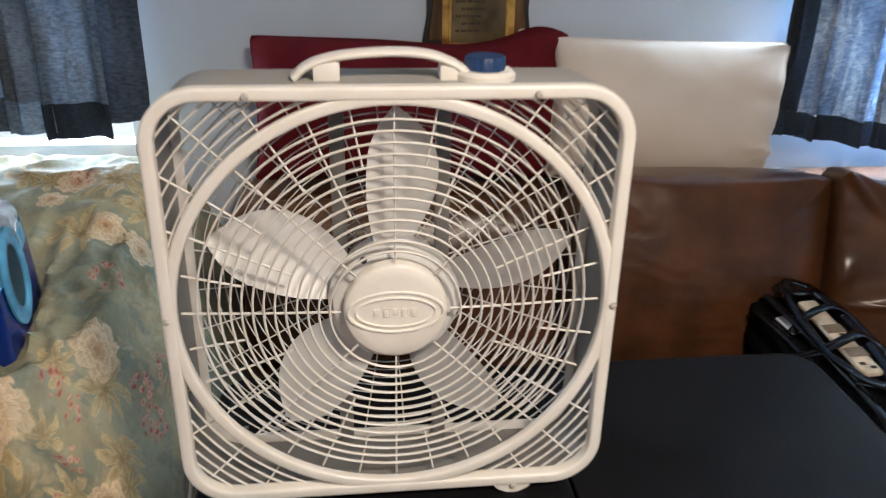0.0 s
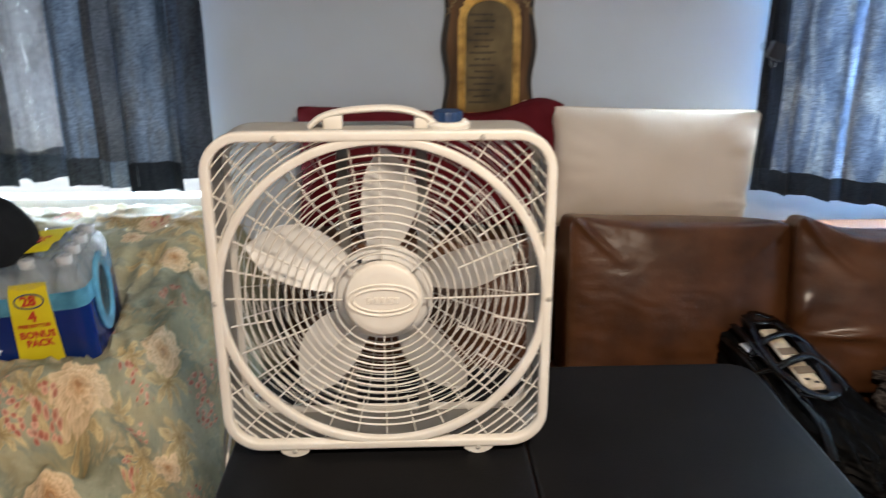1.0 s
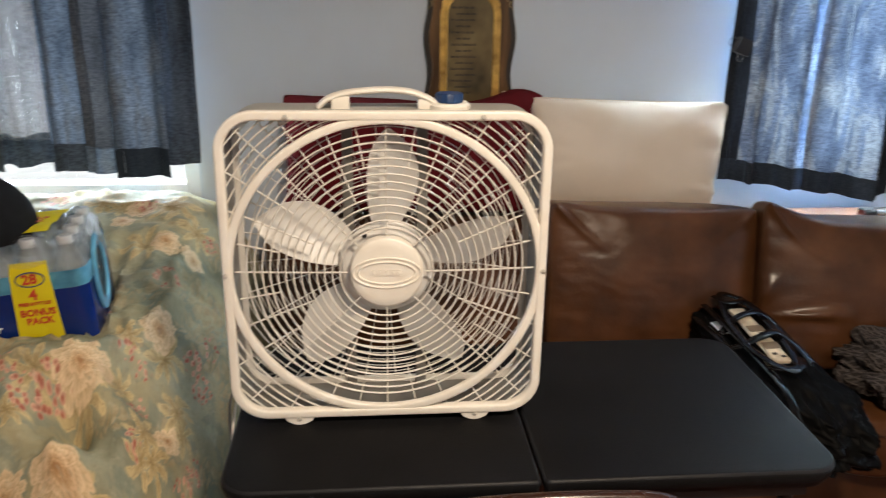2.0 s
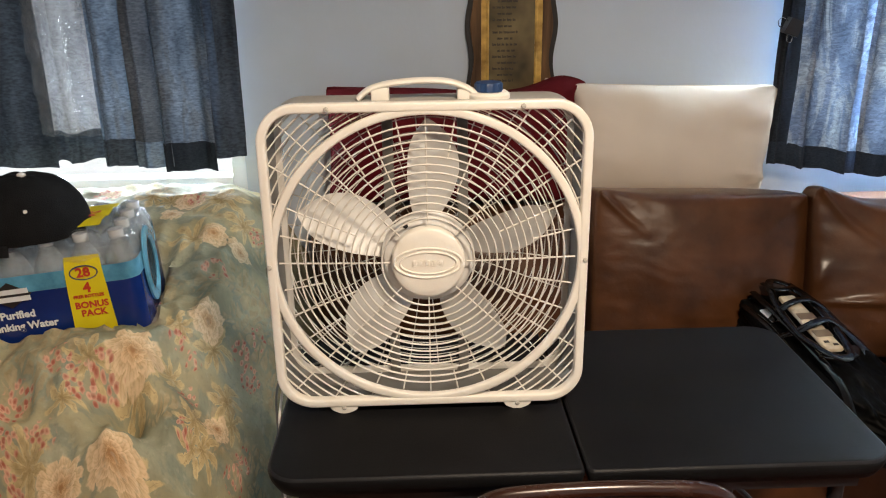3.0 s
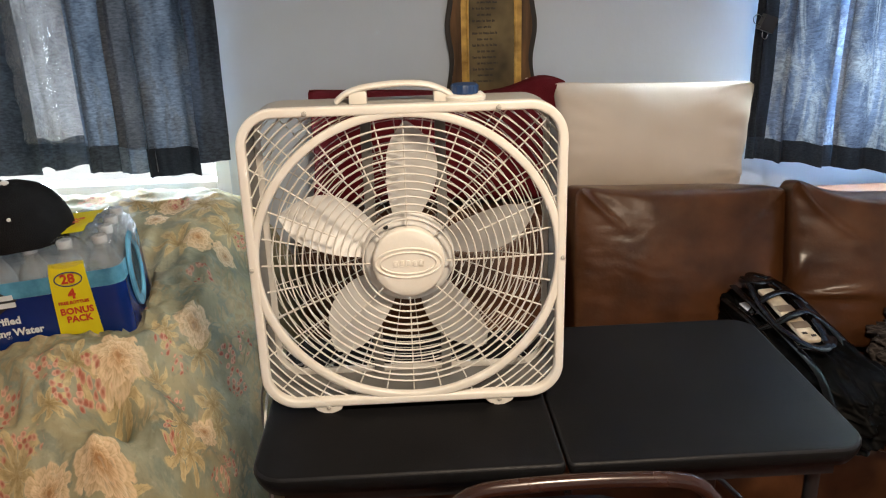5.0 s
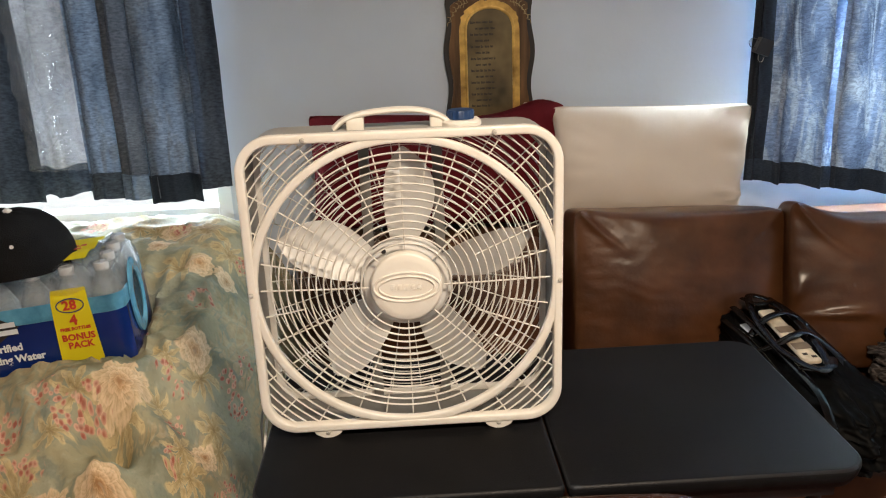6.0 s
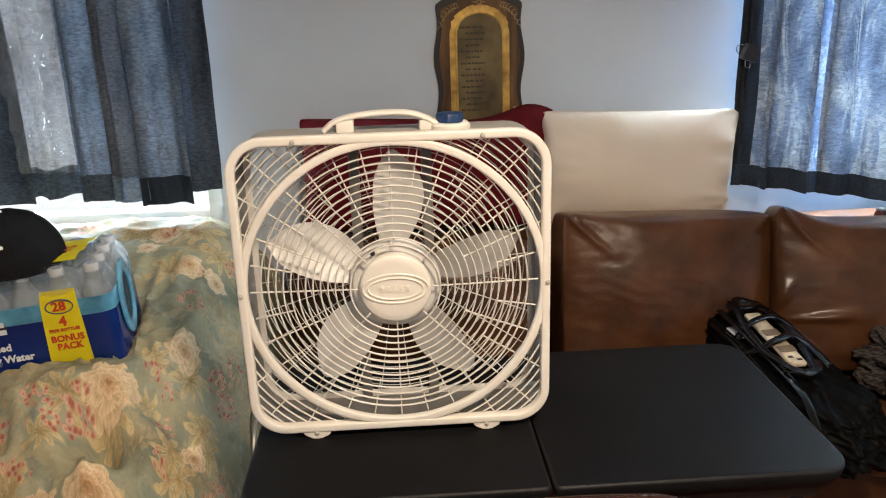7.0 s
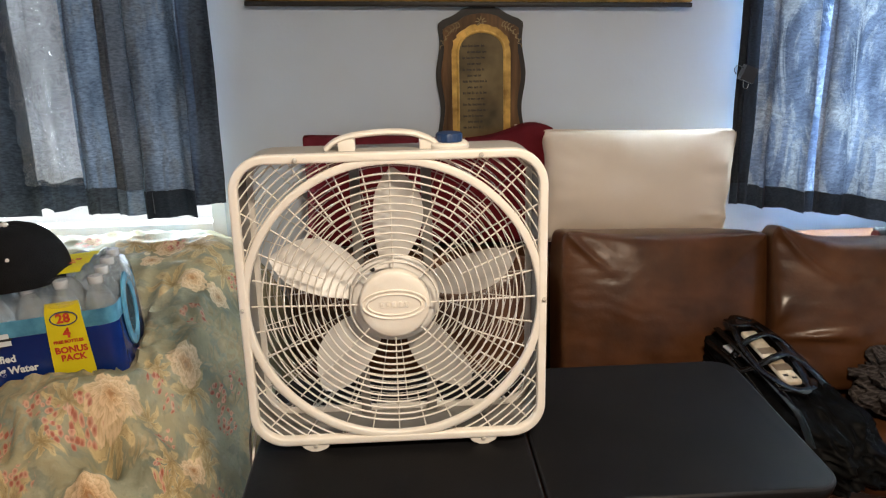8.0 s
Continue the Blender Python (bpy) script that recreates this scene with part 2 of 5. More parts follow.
    c = over(c, calc("MULTIPLY", red, 0.9), shades(calc("ADD", calc("MULTIPLY", drop.outputs["Distance"], 1.1), calc("MULTIPLY", tone.outputs[1], 0.45)), (0.35, 0.080, 0.050), (0.66, 0.36, 0.25)))
    # worn, speckled print
    c = over(c, calc("MULTIPLY", band(cloud(85.0, 21.0, 8.0, soft).outputs["Fac"], 0.54, 0.70), 0.30), shades(fine, (0.14, 0.14, 0.10), (0.24, 0.22, 0.15)))
    c = over(c, calc("MULTIPLY", band(cloud(48.0, 31.0, 8.0, soft).outputs["Fac"], 0.56, 0.72), 0.25), shades(fine, (0.48, 0.45, 0.34), (0.60, 0.55, 0.42)))
    L(c, p.inputs["Base Color"])
    return m


def plaid(name):
    m = mat(name, (0.028, 0.023, 0.022), 0.9, 0, 0.2, 20, 0.5, 300.0, spec=0.1)
    nt = m.node_tree
    L, N = nt.links.new, nt.nodes.new
    tc = [n for n in nt.nodes if n.type == "TEX_COORD"][0]
    under = [n for n in nt.nodes if n.type == "VALTORGB"][0].outputs[0]
    for axis, col in (("X", (0.085, 0.072, 0.066)), ("DIAGONAL", (0.065, 0.055, 0.051))):
        w = N("ShaderNodeTexWave")
        w.bands_direction = axis
        w.inputs["Scale"].default_value, w.inputs["Distortion"].default_value = 27.0, 0.5
        w.inputs["Detail Scale"].default_value = 0.6
        L(tc.outputs["Object"], w.inputs["Vector"])
        r = N("ShaderNodeValToRGB")
        r.color_ramp.elements[0].position, r.color_ramp.elements[1].position = 0.7, 0.95
        L(w.outputs["Fac"], r.inputs[0])
        mx = N("ShaderNodeMix")
        mx.data_type = "RGBA"
        L(r.outputs[0], mx.inputs["Factor"])
        L(under, mx.inputs["A"])
        mx.inputs["B"].default_value = (*col, 1)
        under = mx.outputs["Result"]
    L(under, nt.nodes["Principled BSDF"].inputs["Base Color"])
    return m


def clear(name, tint, rough=0.05, milk=0.0, crinkle=0.6, ior=1.45):
    """Thin clear plastic or glass: see-through, glossy by Fresnel, with a little milkiness."""
    m = bpy.data.materials.new(name)
    m.use_nodes = True
    nt = m.node_tree
    nt.nodes.remove(nt.nodes["Principled BSDF"])
    t = nt.nodes.new("ShaderNodeBsdfTransparent")
    t.inputs[0].default_value = (*tint, 1)
    d = nt.nodes.new("ShaderNodeBsdfDiffuse")
    d.inputs[0].default_value = (*tint, 1)
    g = nt.nodes.new("ShaderNodeBsdfGlossy")
    g.inputs["Roughness"].default_value = rough
    n = nt.nodes.new("ShaderNodeTexNoise")
    n.inputs["Scale"].default_value, n.inputs["Detail"].default_value = 60, 3
    b = nt.nodes.new("ShaderNodeBump")
    b.inputs["Strength"].default_value, b.inputs["Distance"].default_value = crinkle, 0.012
    nt.links.new(n.outputs[0], b.inputs["Height"])
    f = nt.nodes.new("ShaderNodeFresnel")
    f.inputs["IOR"].default_value = ior
    nt.links.new(b.outputs[0], f.inputs["Normal"])
    nt.links.new(b.outputs[0], g.inputs["Normal"])
    m1 = nt.nodes.new("ShaderNodeMixShader")
    m1.inputs[0].default_value = milk
    nt.links.new(t.outputs[0], m1.inputs[1])
    nt.links.new(d.outputs[0], m1.inputs[2])
    m2 = nt.nodes.new("ShaderNodeMixShader")
    nt.links.new(f.outputs[0], m2.inputs[0])
    nt.links.new(m1.outputs[0], m2.inputs[1])
    nt.links.new(g.outputs[0], m2.inputs[2])
    nt.links.new(m2.outputs[0], nt.nodes["Material Output"].inputs[0])
    return m


M_WALL = mat("wall_paint_blue", (0.545, 0.61, 0.68), 0.55, 0, 0.04, 3.0, 0.10, 70.0)
M_CEIL = mat("ceiling_white", (0.72, 0.71, 0.68), 0.9, 0, 0.04, 3.0, 0.3, 90)
M_FLOOR = mat("carpet_rust", (0.16, 0.06, 0.04), 0.95, 0, 0.35, 30, 0.8, 300, spec=0.1)
M_TRIM = mat("white_trim_paint", (0.74, 0.74, 0.72), 0.4, 0, 0.05, 5, 0.1, 60)
M_PLASTIC = mat("white_plastic", (0.85, 0.80, 0.72), 0.34, 0, 0.05, 14, 0.06, 200)
M_PLASTIC2 = mat("grille_plastic", (0.74, 0.70, 0.64), 0.42, 0, 0.03, 8)
M_BLADE = mat("blade_plastic", (0.70, 0.68, 0.65), 0.4, 0, 0.04, 8)
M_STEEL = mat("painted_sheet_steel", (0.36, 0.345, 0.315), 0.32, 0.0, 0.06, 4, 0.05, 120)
# Darkened copy of the housing steel: the fan's inner shade in its colour.
M_STEELIN = mat("shaded_sheet_steel", (0.19, 0.18, 0.165), 0.4, 0.0, 0.25, 6)
M_SCREW = mat("zinc_screw", (0.52, 0.49, 0.44), 0.3, 0.0, 0.3, 400)
M_KNOB = mat("blue_knob_plastic", (0.010, 0.038, 0.12), 0.45, 0, 0.1, 20)
M_TABLE = mat("charcoal_plastic", (0.0076, 0.0076, 0.0084), 0.48, 0, 0.25, 5, 0.14, 420, spec=0.065)
# Lighter than the top: light caught by the bevel is put in colour.
M_TABLE_EDGE = mat("charcoal_edge_highlight", (0.012, 0.012, 0.0135), 0.42, 0, 0.25, 5, 0.2, 300, spec=0.15)
M_BLACKTUBE = mat("black_powder_coat", (0.012, 0.012, 0.013), 0.4, 0, 0.2, 20)
M_LEATHER = mat("brown_leather", (0.047, 0.0175, 0.0062), 0.31, 0, 0.2, 8.0, 0.12, 90, tint=(0.086, 0.0335, 0.0122), spec=0.40)
M_PIPING = mat("leather_piping", (0.06, 0.023, 0.011), 0.4, 0, 0.2, 8)
M_RED = mat("maroon_cloth", (0.092, 0.0075, 0.011), 0.92, 0, 0.2, 10, 0.4, 260, spec=0.1)
M_CREAM = mat("cream_cloth", (0.655, 0.56, 0.465), 0.9, 0, 0.05, 5, 0.03, 300, spec=0.15)
M_QUILT = floral("floral_quilt")
# Copies of one chambray: fold shade and daylight are put into their colours.
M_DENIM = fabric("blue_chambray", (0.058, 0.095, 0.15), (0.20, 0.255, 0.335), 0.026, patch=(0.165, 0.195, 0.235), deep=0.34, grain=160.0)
M_DENIM_L = fabric("backlit_chambray", (0.25, 0.24, 0.24), (0.46, 0.445, 0.44), 0.034, crease=0.5, grain=160.0)
M_DENIM_G = fabric("shaded_fold_chambray", (0.060, 0.072, 0.092), (0.120, 0.132, 0.150), 0.020, deep=0.36, grain=160.0)
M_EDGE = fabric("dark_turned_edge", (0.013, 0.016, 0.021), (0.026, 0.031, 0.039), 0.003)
# Lit copy: pale daylight patches are mixed into the chambray's blue.
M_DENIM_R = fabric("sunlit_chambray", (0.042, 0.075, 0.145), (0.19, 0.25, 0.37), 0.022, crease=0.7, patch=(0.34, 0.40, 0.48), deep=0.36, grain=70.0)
M_DENIM_D = fabric("shaded_chambray", (0.036, 0.050, 0.070), (0.080, 0.098, 0.122), 0.010, deep=0.34, grain=140.0)
# Darker than the cloth: the daylight a doubled hem blocks is in its colour.
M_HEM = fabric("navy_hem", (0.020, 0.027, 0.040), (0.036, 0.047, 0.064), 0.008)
M_WOOD = mat("dark_walnut", (0.066, 0.034, 0.015), 0.4, 0, 0.45, 7, 0.2, 60, stretch=(6, 6, 0.6), tint=(0.125, 0.066, 0.027), spec=0.25)
M_WOODEDGE = mat("charred_edge", (0.012, 0.009, 0.007), 0.5, 0, 0.3, 20)
M_GOLD = mat("gold_foil", (0.40, 0.215, 0.04), 0.34, 0.3, 0.35, 26, 0.6, 60, tint=(0.56, 0.34, 0.08))
M_PLATE = mat("dark_bronze_plate", (0.060, 0.042, 0.018), 0.36, 0.2, 0.35, 9, coat=0.08, tint=(0.17, 0.125, 0.058), detail=3.0, spec=0.3)
M_INK = mat("brown_ink", (0.02, 0.012, 0.006), 0.6)
M_INKGOLD = mat("gold_line", (0.36, 0.27, 0.13), 0.5, 0.3)
M_CANVAS = mat("dark_canvas", (0.05, 0.05, 0.04), 0.6, 0, 0.6, 6)
M_BAG = mat("black_vinyl", (0.003, 0.003, 0.0032), 0.10, 0, 0.3, 12, 0.5, 45, spec=0.5)
M_BAGCLOTH = mat("black_nylon", (0.0025, 0.0025, 0.0025), 0.5, 0, 0.3, 12, 0.5, 34, spec=0.05)
M_TAG = mat("cream_card", (0.44, 0.36, 0.25), 0.5, 0, 0.2, 26, 0.3, 60, tint=(0.62, 0.53, 0.39))
# Colour of the cream card where the straps shade it.
M_STRAP_SHADE = mat("card_strap_shade", (0.17, 0.125, 0.08), 0.6, 0, 0.25, 40)
M_PLAID = plaid("grey_plaid")
M_CHAIR = mat("brown_enamel_tube", (0.028, 0.010, 0.006), 0.26, 0.1, 0.3, 15, coat=0.3)
M_CHAIRSEAT = mat("dark_blue_vinyl", (0.012, 0.02, 0.05), 0.45, 0, 0.2, 10)
M_CAP = mat("black_twill", (0.010, 0.010, 0.011), 0.9, 0, 0.25, 30, 0.5, 400, spec=0.1)
M_THREAD = mat("white_thread", (0.75, 0.72, 0.68), 0.7)
M_WRAPBLUE = mat("blue_shrink_film", (0.006, 0.024, 0.15), 0.2, 0, 0.12, 10, 0.35, 25, spec=0.6)
M_WRAPSKY = mat("sky_blue_film", (0.055, 0.24, 0.38), 0.16, 0, 0.35, 18, 0.7, 40, tint=(0.11, 0.33, 0.47), spec=0.6)
M_YELLOW = mat("yellow_label_film", (0.70, 0.58, 0.015), 0.5, 0, 0.06, 12, 0.25, 25, spec=0.2)
M_REDINK = mat("red_print", (0.55, 0.05, 0.02), 0.4)
M_NAVYINK = mat("navy_print", (0.01, 0.03, 0.16), 0.4)
M_WHITEINK = mat("white_print", (0.75, 0.78, 0.8), 0.4)
M_BLACKINK = mat("black_print", (0.015, 0.013, 0.014), 0.4)
M_BOTTLE = clear("clear_bottle", (0.88, 0.94, 0.96), 0.05, 0.32, 0.7, 1.85)
M_FILM = clear("clear_shrink_film", (0.97, 0.98, 0.99), 0.07, 0.02, 1.0, 1.75)
M_HOLE = clear("shadowed_wrap", (0.35, 0.42, 0.46), 0.08, 0.10, 1.0, 1.6)
M_SHEET = clear("crinkled_clear_sheet", (0.97, 0.98, 1.0), 0.13, 0.05, 0.6, 2.1)
M_GLASS = clear("window_glass", (0.96, 0.98, 1.0), 0.02, 0.0, 0.0, 1.45)
M_CAPWHITE = clear("milky_bottle_cap", (0.80, 0.81, 0.80), 0.2, 0.6, 0.0, 1.45)
M_WFAN = fabric("backlit_cream_plastic", (0.64, 0.49, 0.32), (0.74, 0.59, 0.42), 0.22, deep=0.9)
M_WDISC = fabric("backlit_white_plastic", (0.78, 0.72, 0.64), (0.86, 0.82, 0.75), 0.30, deep=0.95)
M_SILVER = mat("brushed_silver", (0.5, 0.5, 0.5), 0.25, 1.0)
M_BLACKP = mat("black_plastic", (0.012, 0.012, 0.014), 0.35)
M_WHITEP = mat("white_plastic_lamp", (0.7, 0.7, 0.7), 0.3)
M_LAMPSHADE = mat("opal_glass", (0.8, 0.78, 0.72), 0.4)


# ---- mesh helpers ----
def finish(name, bm, material, parent=None, label="", sharp=35):
    me = bpy.data.meshes.new(name)
    bmesh.ops.recalc_face_normals(bm, faces=bm.faces)
    bm.to_mesh(me)
    bm.free()
    for f in me.polygons:
        f.use_smooth = True
    me.set_sharp_from_angle(angle=radians(sharp))
    me.materials.append(material)
    ob = new(name, me)
    if parent is not None:
        ob.parent = parent
    if label:
        ob["label"] = label
    return ob


def part(name, bm, material, parent, label="", sharp=35):
    return finish(name, bm, material, parent, label, sharp)


def share(name, mesh, parent, m=None):
    ob = new(name, mesh)
    ob.parent = parent
    if m is not None:
        ob.matrix_basis = m
    return ob


def empty(name, m=None):
    ob = new(name)
    if m is not None:
        ob.matrix_basis = m
    return ob


def box(bm, x0, x1, y0, y1, z0, z1, bevel=0.0, seg=2):
    r = bmesh.ops.create_cube(bm, size=1.0)
    vs = r["verts"]
    for v in vs:
        v.co = Vector((x0 + (v.co.x + 0.5) * (x1 - x0), y0 + (v.co.y + 0.5) * (y1 - y0), z0 + (v.co.z + 0.5) * (z1 - z0)))
    if bevel:
        es = list({e for v in vs for e in v.link_edges})
        bmesh.ops.bevel(bm, geom=es, offset=bevel, segments=seg, profile=0.5, affect="EDGES")
    return bm


def boxes(*args, bevel=0.0, seg=2):
    bm = bmesh.new()
    for a in args:
        box(bm, *a, bevel=bevel, seg=seg)
    return bm


def tube(bm, pts, a, b=None, closed=False, up=(0, 1, 0), n=8, taper=None, square=1.0):
    """Sweep an ellipse along pts: a across the path in its plane, b along up; square below 1 flattens its sides."""
    def lobe(c):
        return math.copysign(abs(c) ** square, c)

    b = b or a
    pts = [Vector(p) for p in pts]
    up = Vector(up)
    rings, count = [], len(pts)
    for i, p in enumerate(pts):
        if closed:
            d = pts[(i + 1) % count] - pts[i - 1]
        else:
            d = pts[min(i + 1, count - 1)] - pts[max(i - 1, 0)]
        d.normalize()
        side = d.cross(up)
        if side.length < 1e-4:
            side = d.cross(Vector((1, 0, 0.01)))
        side.normalize()
        u = side.cross(d).normalized()
        k = taper(i / max(1, count - 1)) if taper else 1.0
        rings.append([bm.verts.new(p + side * (a * k * lobe(math.cos(2 * math.pi * (j + 0.5) / n))) + u * (b * k * lobe(math.sin(2 * math.pi * (j + 0.5) / n)))) for j in range(n)])
    last = count if closed else count - 1
    for i in range(last):
        r0, r1 = rings[i], rings[(i + 1) % count]
        for j in range(n):
            bm.faces.new((r0[j], r0[(j + 1) % n], r1[(j + 1) % n], r1[j]))
    if not closed:
        bm.faces.new(rings[0])
        bm.faces.new(rings[-1])
    return bm


def smooth_path(pts, per=8, closed=False):
    """Catmull-Rom through a few control points."""
    P = [Vector(p) for p in pts]
    out, c = [], len(P)
    for i in range(c if closed else c - 1):
        p0, p1, p2, p3 = (P[(i - 1) % c], P[i], P[(i + 1) % c], P[(i + 2) % c]) if closed else (P[max(i - 1, 0)], P[i], P[i + 1], P[min(i + 2, c - 1)])
        for k in range(per):
            t = k / per
            out.append(0.5 * ((2 * p1) + (p2 - p0) * t + (2 * p0 - 5 * p1 + 4 * p2 - p3) * t * t + (3 * p1 - p0 - 3 * p2 + p3) * t ** 3))
    if not closed:
        out.append(P[-1])
    return out


def round_rect(hw, hh, r, seg=8, y=0.0, cx=0.0, cz=0.0):
    pts = []
    for sx, sz, a0 in ((1, 1, 0), (-1, 1, 90), (-1, -1, 180), (1, -1, 270)):
        for k in range(seg + 1):
            a = radians(a0 + 90 * k / seg)
            pts.append((cx + sx * (hw - r) + r * math.cos(a), y, cz + sz * (hh - r) + r * math.sin(a)))
    return pts


def lathe(bm, profile, n=32, axis="z", center=(0, 0, 0)):
    """Turn (radius, height) pairs round an axis."""
    c = Vector(center)
    rings = []
    for r, h in profile:
        ring = []
        for j in range(n):
            a = 2 * math.pi * j / n
            x, y = r * math.cos(a), r * math.sin(a)
            ring.append(bm.verts.new(c + (Vector((x, y, h)) if axis == "z" else Vector((x, h, y)))))
        rings.append(ring)
    for r0, r1 in zip(rings, rings[1:]):
        for j in range(n):
            bm.faces.new((r0[j], r0[(j + 1) % n], r1[(j + 1) % n], r1[j]))
    bm.faces.new(rings[0])
    bm.faces.new(rings[-1])
    return bm


def prism(bm, outline, y0, y1):
    """Extrude an outline in x, z from y0 to y1."""
    a = [bm.verts.new((x, y0, z)) for x, z in outline]
    b = [bm.verts.new((x, y1, z)) for x, z in outline]
    bm.faces.new(a)
    bm.faces.new(list(reversed(b)))
    c = len(outline)
    for i in range(c):
        bm.faces.new((a[i], b[i], b[(i + 1) % c], a[(i + 1) % c]))
    return bm


def cube_shell(n, power):
    """A cube's surface of n x n cells a side, rounded by power; verts in -1..1."""
    bm = bmesh.new()
    bmesh.ops.create_cube(bm, size=2.0)
    bmesh.ops.subdivide_edges(bm, edges=bm.edges[:], cuts=n - 1, use_grid_fill=True)
    for v in bm.verts:
        s = (abs(v.co.x) ** power + abs(v.co.y) ** power + abs(v.co.z) ** power) ** (1 / power)
        v.co /= s
    return bm


def wob(p, s, seed=0.0):
    return noise.noise(Vector((p[0] * s + seed, p[1] * s - seed, p[2] * s + 2 * seed)))


def leather_cushion(name, parent, w, d, h, m, seed, puff=0.03, power=7, ear=0.0, crease=0.0026):
    """A box cushion, w along x, d along y (front at -y), h along z, base at z = 0."""
    bm = cube_shell(56, power * 1.4)
    for v in bm.verts:
        x, y, z = v.co
        fx, fy, fz = x * w / 2, y * d / 2, z * h / 2
        if y < 0:
            fy -= puff * (1 - x * x) * (1 - z * z)
        fz += (puff * 0.5 * (1 - x * x) * (1 - y * y) if z > 0 else 0)
        if ear and x < 0 and z > 0.5:
            k = (max(0, -x - 0.45) / 0.55) ** 1.8 * (z - 0.5) * 2
            fz += ear * k
            fy = -d / 2 + (fy + d / 2) * (1 - min(1.0, ear * 14) * 0.85 * k)
        for cx in (-1, 1):
            dx, dz = (x - cx * 0.98) * -cx, 0.98 - z
            along, off = 0.68 * dx + 0.73 * dz, 0.73 * dx - 0.68 * dz
            if y < 0:
                fy -= 0.016 * math.exp(-(off / 0.030) ** 2) * max(0, 1 - along / 0.75) * (1 if cx < 0 else 0.6)
        if ear > 0.05 and y < 0:
            a, r = math.atan2(z + 0.3, x + 1.0), math.hypot(z + 0.3, x + 1.0)
            fy -= 0.014 * max(0.0, math.cos(5 * a - 0.9)) ** 3 * math.exp(-((r - 0.34) / 0.2) ** 2)
        q = (fx, fy, fz)
        k = crease * wob(q, 9, seed) + crease * 1.2 * abs(wob((fx, fy * 0.4, fz * 2.2), 14, seed + 4))
        fy += k
        fz += 0.5 * k - 0.012 * (1 - x * x) * max(0, z) * (1 if power > 5 else 0)
        v.co = Vector((fx, fy, fz + h / 2))
    ob = part(name, bm, M_LEATHER, parent, sharp=80)
    ob.matrix_basis = m
    zb = bmesh.new()
    tube(zb, [(-w / 2 * 0.9, d / 2 * 1.0, h * 0.5), (w / 2 * 0.9, d / 2 * 1.0, h * 0.5)], 0.003, n=6)
    part("zip_seam", zb, M_PIPING, ob)
    return ob


def pillow(name, w, h, t, material, m, label, seed, pinch=0.05, corner=10.0, taper=0.0, ear=0.0):
    """A stuffed pillow; taper draws the lower right corner in, ear lifts the upper right one."""
    n = 36
    bm = bmesh.new()
    grid = {}

    def rim_point(u, v):
        big = max(abs(u), abs(v), 1e-6)
        k = big / ((abs(u) ** corner + abs(v) ** corner) ** (1 / corner) + 1e-9)
        k = 1 + (k - 1) * big
        x = w / 2 * u * k * (1 - pinch * (1 - v * v) * abs(u))
        z = h / 2 * v * k * (1 - pinch * (1 - u * u) * abs(v))
        x -= taper * w * max(0.0, u) ** 3 * (1 - v) / 2
        z += ear * math.exp(-((u - 0.80) / 0.2) ** 2) * max(0.0, v) ** 2 - 0.35 * ear * math.exp(-((u - 0.25) / 0.3) ** 2) * max(0.0, v) ** 2
        x += 0.006 * wob((u, v, 0), 3.1, seed) * max(abs(u), abs(v))
        return x, z

    for side in (-1, 1):
        for i in range(n + 1):
            for j in range(n + 1):
                u, v = 2 * i / n - 1, 2 * j / n - 1
                edge = i in (0, n) or j in (0, n)
                if edge and side == 1:
                    grid[1, i, j] = grid[-1, i, j]
                    continue
                x, z = rim_point(u, v)
                body = max(0, (1 - abs(u) ** 2.4) * (1 - abs(v) ** 2.4)) ** 0.42
                y = side * t / 2 * body
                r = max(abs(u), abs(v))
                y += side * 0.012 * wob((x, y, z), 7, seed) * (0 if edge else 1)
                y += side * 0.006 * math.sin(17 * math.atan2(v, u) + 4 * wob((x, 0, z), 5, seed)) * max(0, r - 0.6) * (1 - r) * 5
                if taper > 0.05 and not edge:
                    fan_out = math.atan2(v + 0.55, 1.05 - u)
                    near = math.exp(-((1.05 - u) ** 2 + 2.2 * (v + 0.55) ** 2) / 0.10)
                    y += side * 0.010 * near * math.sin(11 * fan_out + 1.0)
                if u > 0.55 and not edge:
                    y += side * 0.0035 * math.sin(75 * z + 3 * u + 3 * wob((x, 0, z), 9, seed)) * (u - 0.55) * 2.2
                grid[side, i, j] = bm.verts.new((x, y, z + h / 2))
        for i in range(n):
            for j in range(n):
                bm.faces.new([grid[side, a, b] for a, b in ((i, j), (i + 1, j), (i + 1, j + 1), (i, j + 1))])
    ob = finish(name, bm, material, None, label, 80)
    ob.matrix_basis = m
    sb = bmesh.new()
    rim = []
    for i in range(n):
        rim.append((2 * i / n - 1, -1))
    for i in range(n):
        rim.append((1, 2 * i / n - 1))
    for i in range(n):
        rim.append((1 - 2 * i / n, 1))
    for i in range(n):
        rim.append((-1, 1 - 2 * i / n))
    tube(sb, [(rim_point(u, v)[0], 0, rim_point(u, v)[1] + h / 2) for u, v in rim], 0.0016, closed=True, n=6)
    part("seam", sb, material, ob)
    return ob


